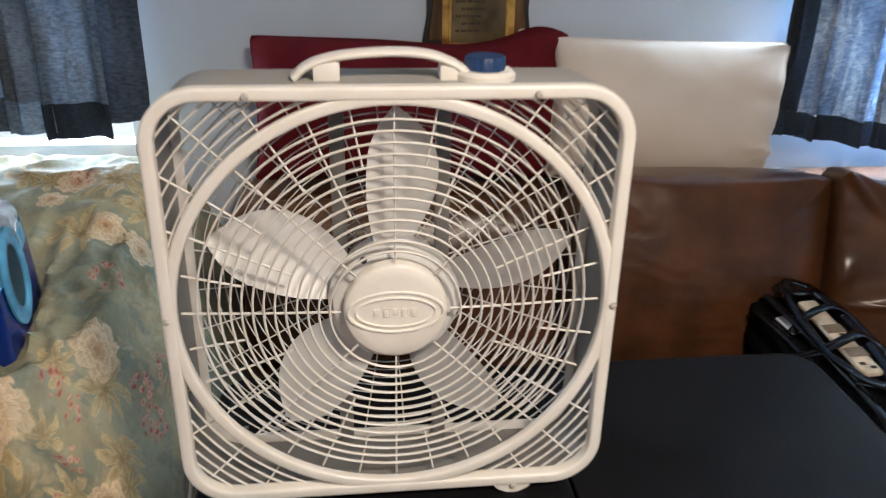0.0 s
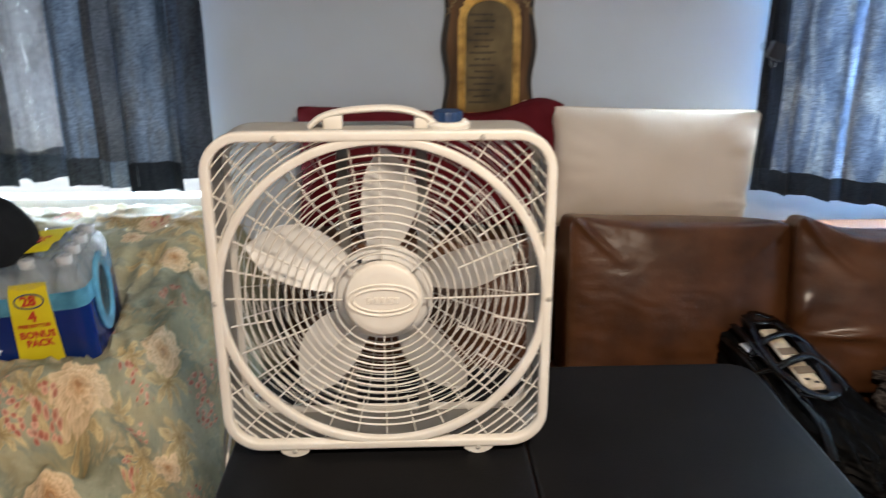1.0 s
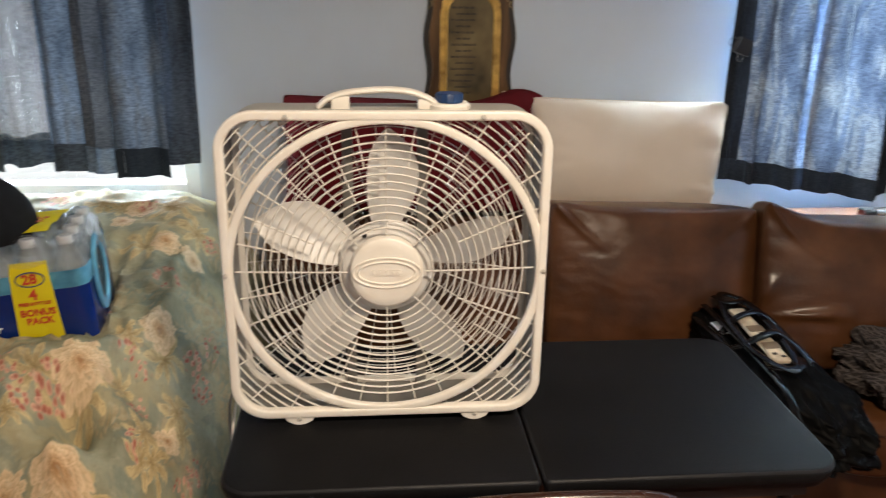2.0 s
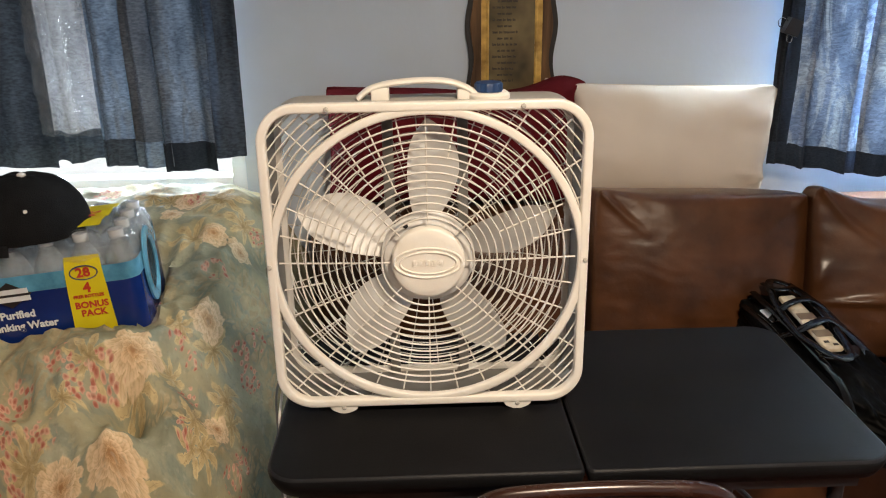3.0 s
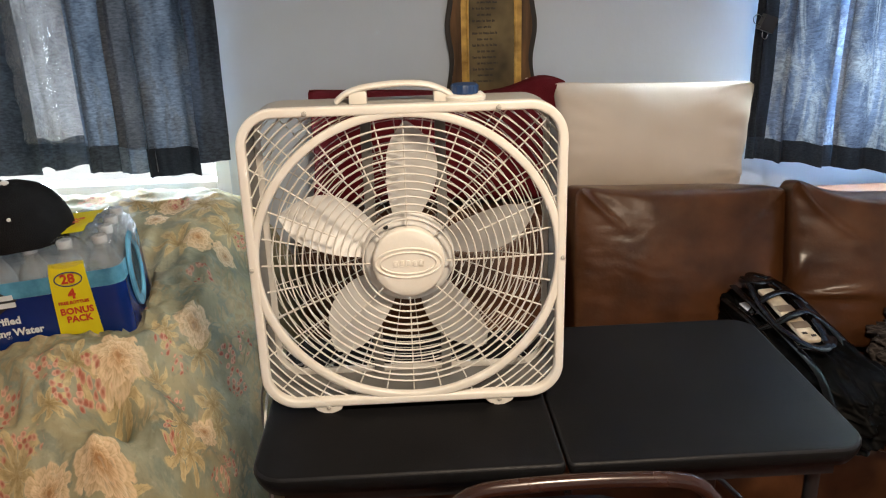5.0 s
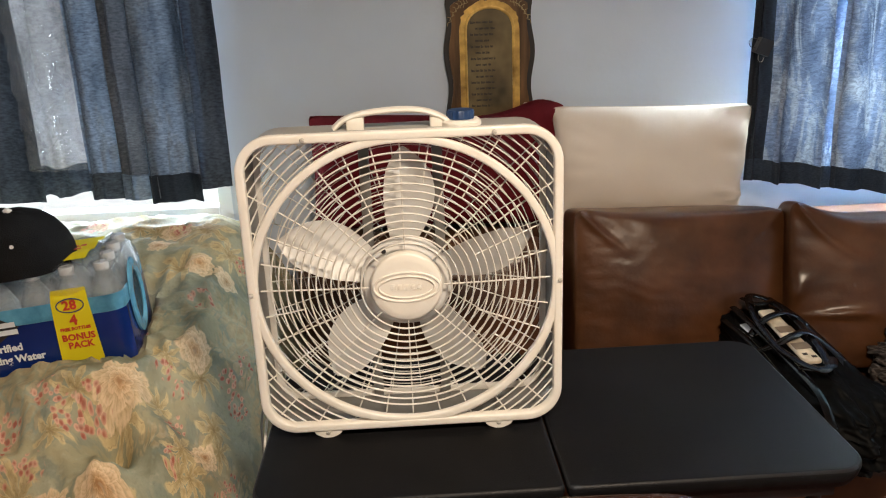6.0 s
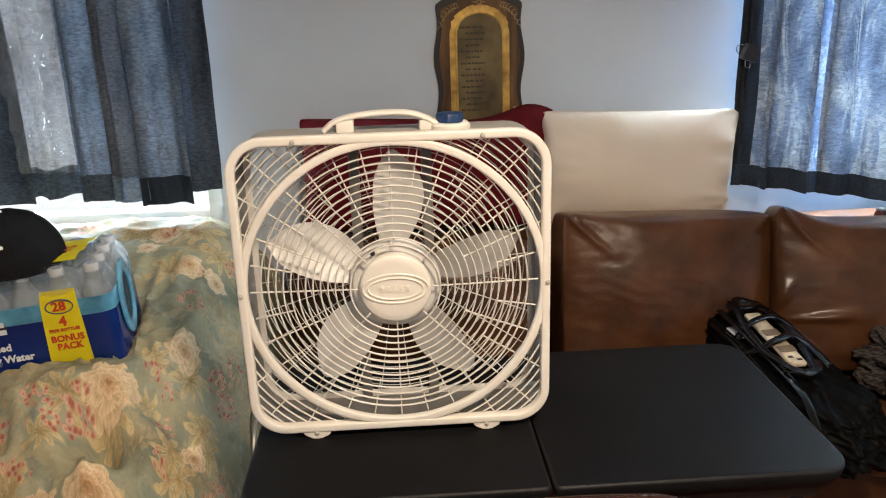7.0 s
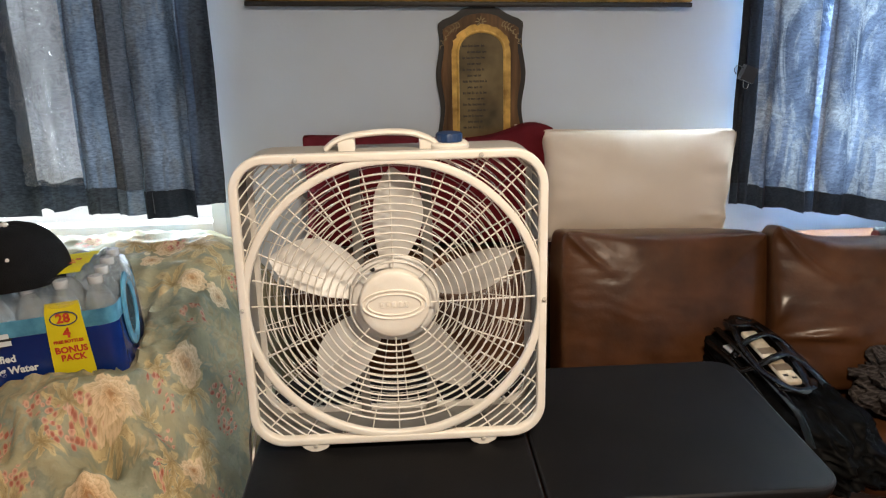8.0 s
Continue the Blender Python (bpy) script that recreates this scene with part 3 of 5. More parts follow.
def lettering(name, words, size, material, parent, m):
    cu = bpy.data.curves.new(name, "FONT")
    cu.body, cu.size, cu.extrude, cu.align_x, cu.align_y = words, size, 0.0004, "CENTER", "CENTER"
    cu.resolution_u = 2
    cu.offset = size * 0.034
    tmp = new(name, cu)
    me = bpy.data.meshes.new_from_object(tmp.evaluated_get(bpy.context.evaluated_depsgraph_get()))
    bpy.data.objects.remove(tmp)
    me.materials.clear()
    me.materials.append(material)
    ob = new(name, me)
    ob.parent = parent
    ob.matrix_basis = m
    return ob


# ---- room ----
X0, X1, Y0, CEIL = -2.3, 2.7, -3.0, 2.45


def wall_with_windows():
    bm = bmesh.new()
    xs = [X0 - 0.12] + [v for w in WINDOWS for v in w[:2]] + [X1 + 0.12]
    for i in range(len(xs) - 1):
        if i % 2 == 0:
            box(bm, xs[i], xs[i + 1], WALL_Y, WALL_Y + 0.12, 0, CEIL)
        else:
            w = WINDOWS[i // 2]
            box(bm, w[0], w[1], WALL_Y, WALL_Y + 0.12, 0, w[2])
            box(bm, w[0], w[1], WALL_Y, WALL_Y + 0.12, w[3], CEIL)
    return bm


tagged(finish("wall_north", wall_with_windows(), M_WALL), "pale blue painted wall with two curtained windows", "wall", kind="structure")
for nm, a in (("wall_west", (X0 - 0.12, X0, Y0 - 0.12, WALL_Y, 0, CEIL)), ("wall_east", (X1, X1 + 0.12, Y0 - 0.12, WALL_Y, 0, CEIL)), ("wall_south", (X0, X1, Y0 - 0.12, Y0, 0, CEIL))):
    tagged(finish(nm, boxes(a), M_WALL), "plain pale blue painted room wall", "wall", kind="structure")
tagged(finish("floor", boxes((X0 - 0.12, X1 + 0.12, Y0 - 0.12, WALL_Y + 0.12, -0.1, 0)), M_FLOOR), "rust brown short pile carpet floor", "floor", kind="structure")
tagged(finish("ceiling", boxes((X0 - 0.12, X1 + 0.12, Y0 - 0.12, WALL_Y + 0.12, CEIL, CEIL + 0.1)), M_CEIL), "plain white ceiling", "ceiling", kind="structure")
# Added ground, coloured pale so the daylight outside shows nearly white.
tagged(finish("ground", boxes((-60, 60, WALL_Y + 0.5, 90, -0.5, -0.4)), mat("overbright_ground", (0.6, 0.6, 0.58), 0.9, 0, 0.15, 2)), "unseen pale ground, coloured for the overbright daylight outside", "ground", kind="structure")

for k, (wx0, wx1, wz0, wz1) in enumerate(WINDOWS):
    win = tagged(empty("window_%d" % (k + 1), pose((wx0 + wx1) / 2, WALL_Y, wz0)), "white framed double hung window behind curtains", "window", kind="structure")
    hw, hh = (wx1 - wx0) / 2, wz1 - wz0
    part("window_frame", boxes((-hw, -hw + 0.05, 0.03, 0.1, 0, hh), (hw - 0.05, hw, 0.03, 0.1, 0, hh), (-hw + 0.05, hw - 0.05, 0.03, 0.1, 0, 0.05), (-hw + 0.05, hw - 0.05, 0.03, 0.1, hh - 0.05, hh), (-hw + 0.05, hw - 0.05, 0.035, 0.095, hh / 2 - 0.025, hh / 2 + 0.025), bevel=0.004), M_TRIM, win)
    part("window_sill", boxes((-hw - 0.03, hw + 0.03, -0.016, -0.0005, -0.028, -0.004), (-hw + 0.002, hw - 0.002, 0.0, 0.03, -0.028, 0.0), bevel=0.003), M_TRIM, win)
    for z0, z1 in ((0.05, hh / 2 - 0.025), (hh / 2 + 0.025, hh - 0.05)):
        pane = part("pane", boxes((-hw + 0.05, hw - 0.05, 0.062, 0.066, z0, z1)), M_GLASS, win)
        pane.visible_shadow = False

# ceiling lamp over the middle of the room
cl = tagged(empty("ceiling_lamp", pose(*LAMP)), "round opal flush ceiling lamp, switched on", "lamp")
part("ceiling_plate", lathe(bmesh.new(), [(0.16, 0.0), (0.2, 0.02), (0.2, 0.11)], 40), M_TRIM, cl)
part("shade", lathe(bmesh.new(), [(0.195, -0.02), (0.195, 0.0)], 40), M_LAMPSHADE, cl)


# ---- box fan ----
FAN_Z = 1.0


def build_box_fan():
    fan = tagged(empty("box_fan", pose(0, 0, FAN_Z)), "white plastic box fan with blue knob standing on the table", "fan")
    H, R = 0.265, 0.062
    D = 0.105
    # steel housing: rounded square band with thickness
    bm = bmesh.new()
    layers = []
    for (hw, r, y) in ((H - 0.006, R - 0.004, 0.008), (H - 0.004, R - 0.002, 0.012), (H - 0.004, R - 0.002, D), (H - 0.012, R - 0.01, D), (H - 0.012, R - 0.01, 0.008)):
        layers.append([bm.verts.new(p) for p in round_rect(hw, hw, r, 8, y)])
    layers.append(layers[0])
    # layer 3, the inner face, takes the steel colour darkened for shade
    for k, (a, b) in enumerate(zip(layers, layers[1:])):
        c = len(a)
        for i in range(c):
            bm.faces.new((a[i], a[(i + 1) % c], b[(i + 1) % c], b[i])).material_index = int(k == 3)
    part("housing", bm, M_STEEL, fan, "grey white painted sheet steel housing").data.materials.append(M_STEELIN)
    # front grille: outer bezel, big ring, concentric rings, spokes
    bm = bmesh.new()
    tube(bm, round_rect(H - 0.0078, H - 0.0078, R - 0.0068, 12, 0.004), 0.0078, 0.0095, closed=True, n=20, square=0.45)
    bezel = part("front_grille", bm, M_PLASTIC, fan, sharp=60)

    def ring_path(r, y, n=96):
        return [(r * math.cos(2 * math.pi * k / n), y, r * math.sin(2 * math.pi * k / n)) for k in range(n)]

    hoop = [(0.2548 * math.cos(2 * math.pi * k / 140), 0.0025, 0.2512 * math.sin(2 * math.pi * k / 140)) for k in range(140)]
    bm = tube(bmesh.new(), hoop, 0.0072, 0.0068, closed=True, n=20, square=0.5)
    part("grille_hoop", bm, M_PLASTIC, bezel, sharp=60)

    def dome(r):
        return 0.010 - 0.011 * max(0, 1 - (r / 0.24) ** 2)

    for k in range(13):
        r = 0.0765 + k * 0.01255
        part("grille_ring", tube(bmesh.new(), ring_path(r, dome(r)), 0.00155, 0.0022, closed=True, n=6), M_PLASTIC2, bezel)
    # corner arcs beyond the hoop
    lim = H - 0.011
    inner_r = 0.052

    def inside(x, z):
        ax, az = abs(x), abs(z)
        if ax > lim or az > lim:
            return False
        if ax > lim - inner_r and az > lim - inner_r:
            return math.hypot(ax - lim + inner_r, az - lim + inner_r) <= inner_r
        return True

    for q in range(4):
        for k in range(6):
            r = 0.2640 + k * 0.0125
            pts = []
            for s in range(61):
                a = radians(90 * q + 90 * s / 60)
                if inside(r * math.cos(a), r * math.sin(a)):
                    pts.append((r * math.cos(a), 0.009, r * math.sin(a)))
            if len(pts) > 2:
                part("corner_bar", tube(bmesh.new(), pts, 0.0014, 0.002, n=6), M_PLASTIC2, bezel)
    for k in range(32):
        a = radians(k * 11.25)
        r0 = 0.064 if k % 4 == 0 else (0.128 if k % 2 == 0 else 0.176)
        pts = [(r * math.cos(a), dome(r) + 0.003, r * math.sin(a)) for r in np.linspace(r0, 0.246, 8)]
        part("spoke", tube(bmesh.new(), pts, 0.0014, 0.0022, n=6), M_PLASTIC2, bezel)
        ext = [r for r in np.linspace(0.253, 0.33, 22) if inside(r * math.cos(a), r * math.sin(a))]
        if len(ext) > 4:
            part("spoke", tube(bmesh.new(), [(r * math.cos(a), 0.011, r * math.sin(a)) for r in (ext[0], ext[-1])], 0.0013, 0.002, n=6), M_PLASTIC2, bezel)
    # hub cap with an oval badge
    bm = lathe(bmesh.new(), [(0.0610, 0.016), (0.0608, 0.003), (0.0598, 0.0002), (0.0570, -0.0016), (0.045, -0.0026), (0.02, -0.0032), (0.001, -0.0034)], 48, "y", (0, 0, -0.001))
    hub = part("hub_cap", bm, M_PLASTIC, fan, sharp=50)
    oval = [(0.0555 * math.cos(2 * math.pi * k / 64), -0.0028, 0.0258 * math.sin(2 * math.pi * k / 64)) for k in range(64)]
    part("badge_rim", tube(bmesh.new(), oval, 0.0022, 0.0024, closed=True, n=8), M_PLASTIC, hub)
    oval = [(0.0465 * math.cos(2 * math.pi * k / 64), -0.0034, 0.0188 * math.sin(2 * math.pi * k / 64)) for k in range(64)]
    part("badge_rim", tube(bmesh.new(), oval, 0.0016, 0.002, closed=True, n=8), M_PLASTIC, hub)
    bm = bmesh.new()
    for k in range(5):
        box(bm, -0.026 + k * 0.0108, -0.0185 + k * 0.0108, -0.0047, -0.003, -0.0052, 0.0052, bevel=0.0018, seg=2)
    part("badge_mark", bm, M_PLASTIC, hub)
    # screws
    scr = lathe(bmesh.new(), [(0.0042, 0.0), (0.0042, -0.0015), (0.003, -0.0028), (0.0008, -0.003)], 14, "y")
    box(scr, -0.0032, 0.0032, -0.0033, -0.0026, -0.0005, 0.0005)
    sm = part("screw", scr, M_SCREW, bezel)
    sm.matrix_basis = pose(-0.152, -0.0062, 0.256)
    for x, z in ((0.152, 0.256), (-0.2595, 0.0), (0.2595, 0.0), (-0.152, -0.266), (0.152, -0.266)):
        share("screw", sm.data, bezel, pose(x, -0.0062 if z > -0.26 else -0.003, z))
    # feet
    for x in (-0.152, 0.152):
        out = [(x - 0.03, -0.255)] + [(x + 0.025 * math.cos(a), -0.262 - 0.0155 * abs(math.sin(a)) ** 0.8) for a in np.linspace(math.pi, 2 * math.pi, 14)] + [(x + 0.03, -0.255)]
        bm = prism(bmesh.new(), out, -0.003, 0.05)
        bmesh.ops.bevel(bm, geom=[e for e in bm.edges if abs(e.verts[0].co.y - e.verts[1].co.y) < 1e-6], offset=0.0015, segments=2, affect="EDGES")
        part("foot", bm, M_PLASTIC, fan)
        part("foot", boxes((x - 0.022, x + 0.022, 0.085, 0.125, -0.2775, -0.258), bevel=0.004), M_PLASTIC, fan)
    # blade wheel at rest
    bm = lathe(bmesh.new(), [(0.068, 0.075), (0.078, 0.036), (0.079, 0.03), (0.074, 0.027), (0.073, 0.022), (0.067, 0.019), (0.001, 0.018)], 48, "y")
    wheel = part("blade_wheel", bm, M_BLADE, fan)
    bm = bmesh.new()
    nr, nc = 18, 12
    g = {}
    for s in (0, 1):
        for i in range(nr + 1):
            t = i / nr
            r = 0.060 + 0.168 * t
            width = 0.046 + 0.052 * math.sin(min(1, t * 1.05) * math.pi) ** 0.8
            if t > 0.72:
                width *= math.sqrt(max(0.03, 1 - ((t - 0.72) / 0.285) ** 2))
            for j in range(nc + 1):
                c = (j / nc - 0.5) * width
                pitch = radians(34 - 14 * t)
                lean = -0.010 * math.sin(t * math.pi)
                x, dz, dy = r, c * math.cos(pitch) + lean, -c * math.sin(pitch) + 0.004 * (1 - (2 * j / nc - 1) ** 2)
                g[s, i, j] = bm.verts.new((x, 0.052 + dy + (0.0018 if s else 0), dz))
    for s in (0, 1):
        for i in range(nr):
            for j in range(nc):
                bm.faces.new([g[s, a, b] for a, b in ((i, j), (i + 1, j), (i + 1, j + 1), (i, j + 1))])
    for i in range(nr):
        for j in (0, nc):
            bm.faces.new((g[0, i, j], g[0, i + 1, j], g[1, i + 1, j], g[1, i, j]))
    for j in range(nc):
        for i in (0, nr):
            bm.faces.new((g[0, i, j], g[0, i, j + 1], g[1, i, j + 1], g[1, i, j]))
    bl = part("blade", bm, M_BLADE, wheel, sharp=60)
    bl.matrix_basis = pose(0, 0, 0, 0, -17, 0)
    for k in range(1, 5):
        share("blade", bl.data, wheel, pose(0, 0, 0, 0, -17 - 72 * k, 0))
    # black disc: the dark inside the wheel's hole is put in colour
    dot = lathe(bmesh.new(), [(0.0042, 0.0), (0.0042, -0.002), (0.001, -0.0025)], 12, "y")
    part("wheel_hole_shade", dot, M_BLACKP, wheel).matrix_basis = pose(-0.036, 0.02, 0.058)
    # rear grille with motor struts
    bm = tube(bmesh.new(), round_rect(H - 0.014, H - 0.014, R - 0.012, 10, D), 0.009, 0.006, closed=True, n=8)
    rear = part("rear_grille", bm, M_PLASTIC2, fan)
    for k in range(17):
        r = 0.06 + k * 0.0125
        part("grille_ring", tube(bmesh.new(), ring_path(r, D, 72), 0.0009, 0.0013, closed=True, n=5), M_PLASTIC2, rear)
    for k in range(28):
        a = radians(k * 360 / 28 + 4)
        r1 = min(0.325, 0.25 / max(abs(math.cos(a)), abs(math.sin(a))))
        part("spoke", tube(bmesh.new(), [(0.055 * math.cos(a), D + 0.002, 0.055 * math.sin(a)), (r1 * math.cos(a), D + 0.002, r1 * math.sin(a))], 0.0011, 0.0016, n=5), M_PLASTIC2, rear)
    for q in range(4):
        for k in range(5):
            r = 0.272 + k * 0.0125
            pts = [(r * math.cos(radians(90 * q + 1.5 * s)), D, r * math.sin(radians(90 * q + 1.5 * s))) for s in range(61)]
            pts = [p for p in pts if inside(p[0], p[2])]
            if len(pts) > 2:
                part("corner_bar", tube(bmesh.new(), pts, 0.0011, 0.0016, n=5), M_PLASTIC2, rear)
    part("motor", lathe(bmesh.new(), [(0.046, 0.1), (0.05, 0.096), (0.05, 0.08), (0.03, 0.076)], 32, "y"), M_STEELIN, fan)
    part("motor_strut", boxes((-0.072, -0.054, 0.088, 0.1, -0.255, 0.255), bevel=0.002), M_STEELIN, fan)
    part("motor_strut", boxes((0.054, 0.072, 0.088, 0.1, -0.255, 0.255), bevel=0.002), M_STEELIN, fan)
    # carrying handle and switch knob
    top = H - 0.004
    ctrl = [(-0.106, 0.052, top + 0.002), (-0.088, 0.052, top + 0.016), (-0.055, 0.052, top + 0.025), (0, 0.052, top + 0.029), (0.04, 0.052, top + 0.026), (0.066, 0.052, top + 0.017), (0.084, 0.052, top + 0.008), (0.13, 0.052, top + 0.007)]
    bm = tube(bmesh.new(), smooth_path(ctrl, 8), 0.0052, 0.015, up=(0, 1, 0), n=12)
    handle = part("handle", bm, M_PLASTIC, fan, sharp=60)
    part("handle_leg", boxes((-0.085, -0.056, 0.04, 0.064, top - 0.002, top + 0.02), bevel=0.003), M_PLASTIC, handle)
    part("handle_leg", boxes((0.052, 0.08, 0.04, 0.064, top - 0.002, top + 0.016), bevel=0.003), M_PLASTIC, handle)
    part("switch_plate", lathe(bmesh.new(), [(0.034, top - 0.002), (0.034, top + 0.006), (0.03, top + 0.010), (0.001, top + 0.010)], 36, "z", (0.103, 0.052, 0)), M_PLASTIC, handle)
    bm = lathe(bmesh.new(), [(0.0225, top + 0.0105), (0.022, top + 0.022), (0.0205, top + 0.0245), (0.001, top + 0.025)], 84, "z", (0.103, 0.052, 0))
    for v in bm.verts:
        dx, dy = v.co.x - 0.103, v.co.y - 0.052
        if math.hypot(dx, dy) > 0.019 and top + 0.012 < v.co.z < top + 0.0235:
            k = 1 + 0.045 * math.cos(14 * math.atan2(dy, dx))
            v.co.x, v.co.y = 0.103 + dx * k, 0.052 + dy * k
    part("knob", bm, M_KNOB, handle, "blue plastic speed knob")
    # power cord from the back of the housing, over the table edge
    cord = smooth_path([(-0.2, 0.112, -0.235), (-0.255, 0.125, -0.255), (-0.272, 0.10, -0.25), (-0.281, 0.065, -0.27), (-0.282, 0.05, -0.34), (-0.283, 0.05, -0.6), (-0.28, 0.2, -0.985)], 8)
    part("power_cord", tube(bmesh.new(), cord, 0.0022, n=8), M_STEELIN, fan)
    cord = [(-0.10, D + 0.012, -0.20), (-0.18, D + 0.02, -0.262), (-0.235, D + 0.01, -0.266), (-0.266, 0.075, -0.262), (-0.2715, 0.04, -0.285), (-0.272, 0.015, -0.32), (-0.273, 0.01, -0.42), (-0.27, 0.05, -0.7), (-0.25, 0.15, -0.993)]
    part("power_cord", tube(bmesh.new(), smooth_path(cord, 10), 0.0024, n=8), M_PLASTIC, fan, "thin white power cord")
    return fan


build_box_fan()

# ---- folding table ----
TX0, TXM, TX1, TY0, TY1, TZ = -0.264, 0.237, 0.734, -0.196, 0.308, 0.7225


def table_half(x0, x1, round_left):
    """Moulded half top: rounded outer corners, soft edge, slight apron."""
    w, d = x1 - x0, TY1 - TY0

    def outline(inset):
        pts = []
        for cx, cy, a0, r in ((x1, TY1, 0, 0.012 if round_left else 0.055), (x0, TY1, 90, 0.055 if round_left else 0.012), (x0, TY0, 180, 0.055 if round_left else 0.012), (x1, TY0, 270, 0.012 if round_left else 0.055)):
            sx, sy = (1 if cx == x1 else -1), (1 if cy == TY1 else -1)
            for k in range(9):
                a = radians(a0 + 90 * k / 8)
                pts.append((cx - sx * r + (r - min(inset, r * 0.8)) * math.cos(a) - (sx * max(0, inset - r * 0.8)), cy - sy * r + (r - min(inset, r * 0.8)) * math.sin(a) - (sy * max(0, inset - r * 0.8))))
        return pts

    bm = bmesh.new()
    levels = [(0.0075, TZ), (0.005, TZ - 0.0005), (0.0025, TZ - 0.002), (0.0008, TZ - 0.005), (0.0, TZ - 0.010), (0.003, TZ - 0.022), (0.012, TZ - 0.038), (0.026, TZ - 0.042)]
    rings = [[bm.verts.new((x, y, z)) for x, y in outline(i)] for i, z in levels]
    bm.faces.new(rings[0])
    bm.faces.new(list(reversed(rings[-1])))
    # bevel rings 1 and 2 take the painted highlight colour
    for k, (a, b) in enumerate(zip(rings, rings[1:])):
        c = len(a)
        for i in range(c):
            bm.faces.new((a[i], a[(i + 1) % c], b[(i + 1) % c], b[i])).material_index = int(k in (1, 2))
    return bm


table = tagged(empty("folding_table"), "charcoal plastic fold-in-half table with black steel legs", "table")
for a, b, left in ((TX0, TXM - 0.0012, True), (TXM + 0.0012, TX1, False)):
    part("tabletop_half", table_half(a, b, left), M_TABLE, table, sharp=50).data.materials.append(M_TABLE_EDGE)
for x in (TX0 + 0.07, TX1 - 0.07):
    for y in (TY0 + 0.05, TY1 - 0.05):
        part("leg", tube(bmesh.new(), [(x, y, TZ - 0.042), (x, y, 0.02)], 0.0125, n=12), M_BLACKTUBE, table)
        part("leg_foot", tube(bmesh.new(), [(x, y, 0.022), (x, y, 0.0)], 0.016, n=12), M_BLACKP, table)
    part("crossbar", tube(bmesh.new(), [(x, TY0 + 0.05, 0.2), (x, TY1 - 0.05, 0.2)], 0.009, n=10, up=(0, 0, 1)), M_BLACKTUBE, table)
    s = 1 if x < 0.2 else -1
    part("brace", tube(bmesh.new(), [(x, 0.055, 0.42), (x + s * 0.24, 0.055, TZ - 0.045)], 0.006, n=8), M_BLACKTUBE, table)
for x0, x1 in ((TX0 + 0.05, TXM - 0.012), (TXM + 0.012, TX1 - 0.05)):
    for y0 in (TY0 + 0.025, TY1 - 0.045):
        part("side_rail", boxes((x0, x1, y0, y0 + 0.02, TZ - 0.062, TZ - 0.0425)), M_BLACKTUBE, table)
part("hinge_latch", boxes((TXM - 0.006, TXM + 0.008, TY0 - 0.002, TY0 + 0.03, TZ - 0.056, TZ - 0.043), bevel=0.002), M_SILVER, table, "small bright steel latch")

# ---- folding chair ----
chair = tagged(empty("folding_chair", pose(0.236, -0.30, 0)), "brown enamelled steel folding chair drawn up to the table", "chair")
arch = smooth_path([(-0.215, -0.02, 0.0), (-0.207, -0.008, 0.4), (-0.2, 0.0, 0.68), (-0.188, 0.0, 0.731), (-0.15, 0.0, 0.757), (-0.08, 0.0, 0.764), (0, 0.0, 0.766), (0.08, 0.0, 0.764), (0.15, 0.0, 0.757), (0.188, 0.0, 0.731), (0.2, 0.0, 0.68), (0.207, -0.008, 0.4), (0.215, -0.02, 0.0)], 8)
part("back_frame", tube(bmesh.new(), arch, 0.0115, n=12), M_CHAIR, chair)
bm = boxes((-0.192, 0.192, -0.006, 0.004, 0.50, 0.66), bevel=0.003)
part("backrest", bm, M_CHAIR, chair)
bm = cube_shell(8, 6)
for v in bm.verts:
    v.co = Vector((v.co.x * 0.185, v.co.y * 0.19 + 0.2, v.co.z * 0.018 + 0.44))
part("seat", bm, M_CHAIRSEAT, chair, "dark blue vinyl seat")
for x in (-0.19, 0.19):
    part("leg", tube(bmesh.new(), [(x, 0.0, 0.47), (x, 0.36, 0.0)], 0.011, n=10, up=(1, 0, 0)), M_CHAIR, chair)
part("stretcher", tube(bmesh.new(), [(-0.19, 0.27, 0.12), (0.19, 0.27, 0.12)], 0.008, n=8), M_CHAIR, chair)

# ---- leather sofa ----
sofa = tagged(empty("leather_sofa"), "brown leather sofa with loose back cushions against the wall", "sofa")
part("base", boxes((-0.32, 2.05, 0.40, 1.10, 0.05, 0.30), bevel=0.02), M_LEATHER, sofa)
part("back_frame", boxes((-0.32, 2.05, 0.90, 1.13, 0.302, 0.784), bevel=0.03, seg=4), M_LEATHER, sofa)
part("arm", boxes((1.80, 2.05, 0.36, 0.897, 0.302, 0.62), bevel=0.05, seg=4), M_LEATHER, sofa)
for k, (x0, x1) in enumerate(((-0.30, 0.405), (0.415, 1.085), (1.095, 1.79))):
    leather_cushion("seat_cushion", sofa, x1 - x0, 0.58, 0.165, pose((x0 + x1) / 2, 0.63, 0.30), 3.0 + k, 0.02, 6)
leather_cushion("back_cushion", sofa, 0.70, 0.19, 0.36, pose(0.06, 0.80, 0.455, -14), 9.1, 0.03, 6)
leather_cushion("back_cushion", sofa, 0.565, 0.20, 0.424, pose(0.711, 0.735, 0.465, -13, 1.5, 0), 5.3, 0.035, 13, ear=0.012)
leather_cushion("back_cushion", sofa, 0.70, 0.27, 0.395, pose(1.343, 0.675, 0.462, -13, 0, -8), 7.7, 0.045, 13, ear=0.060)

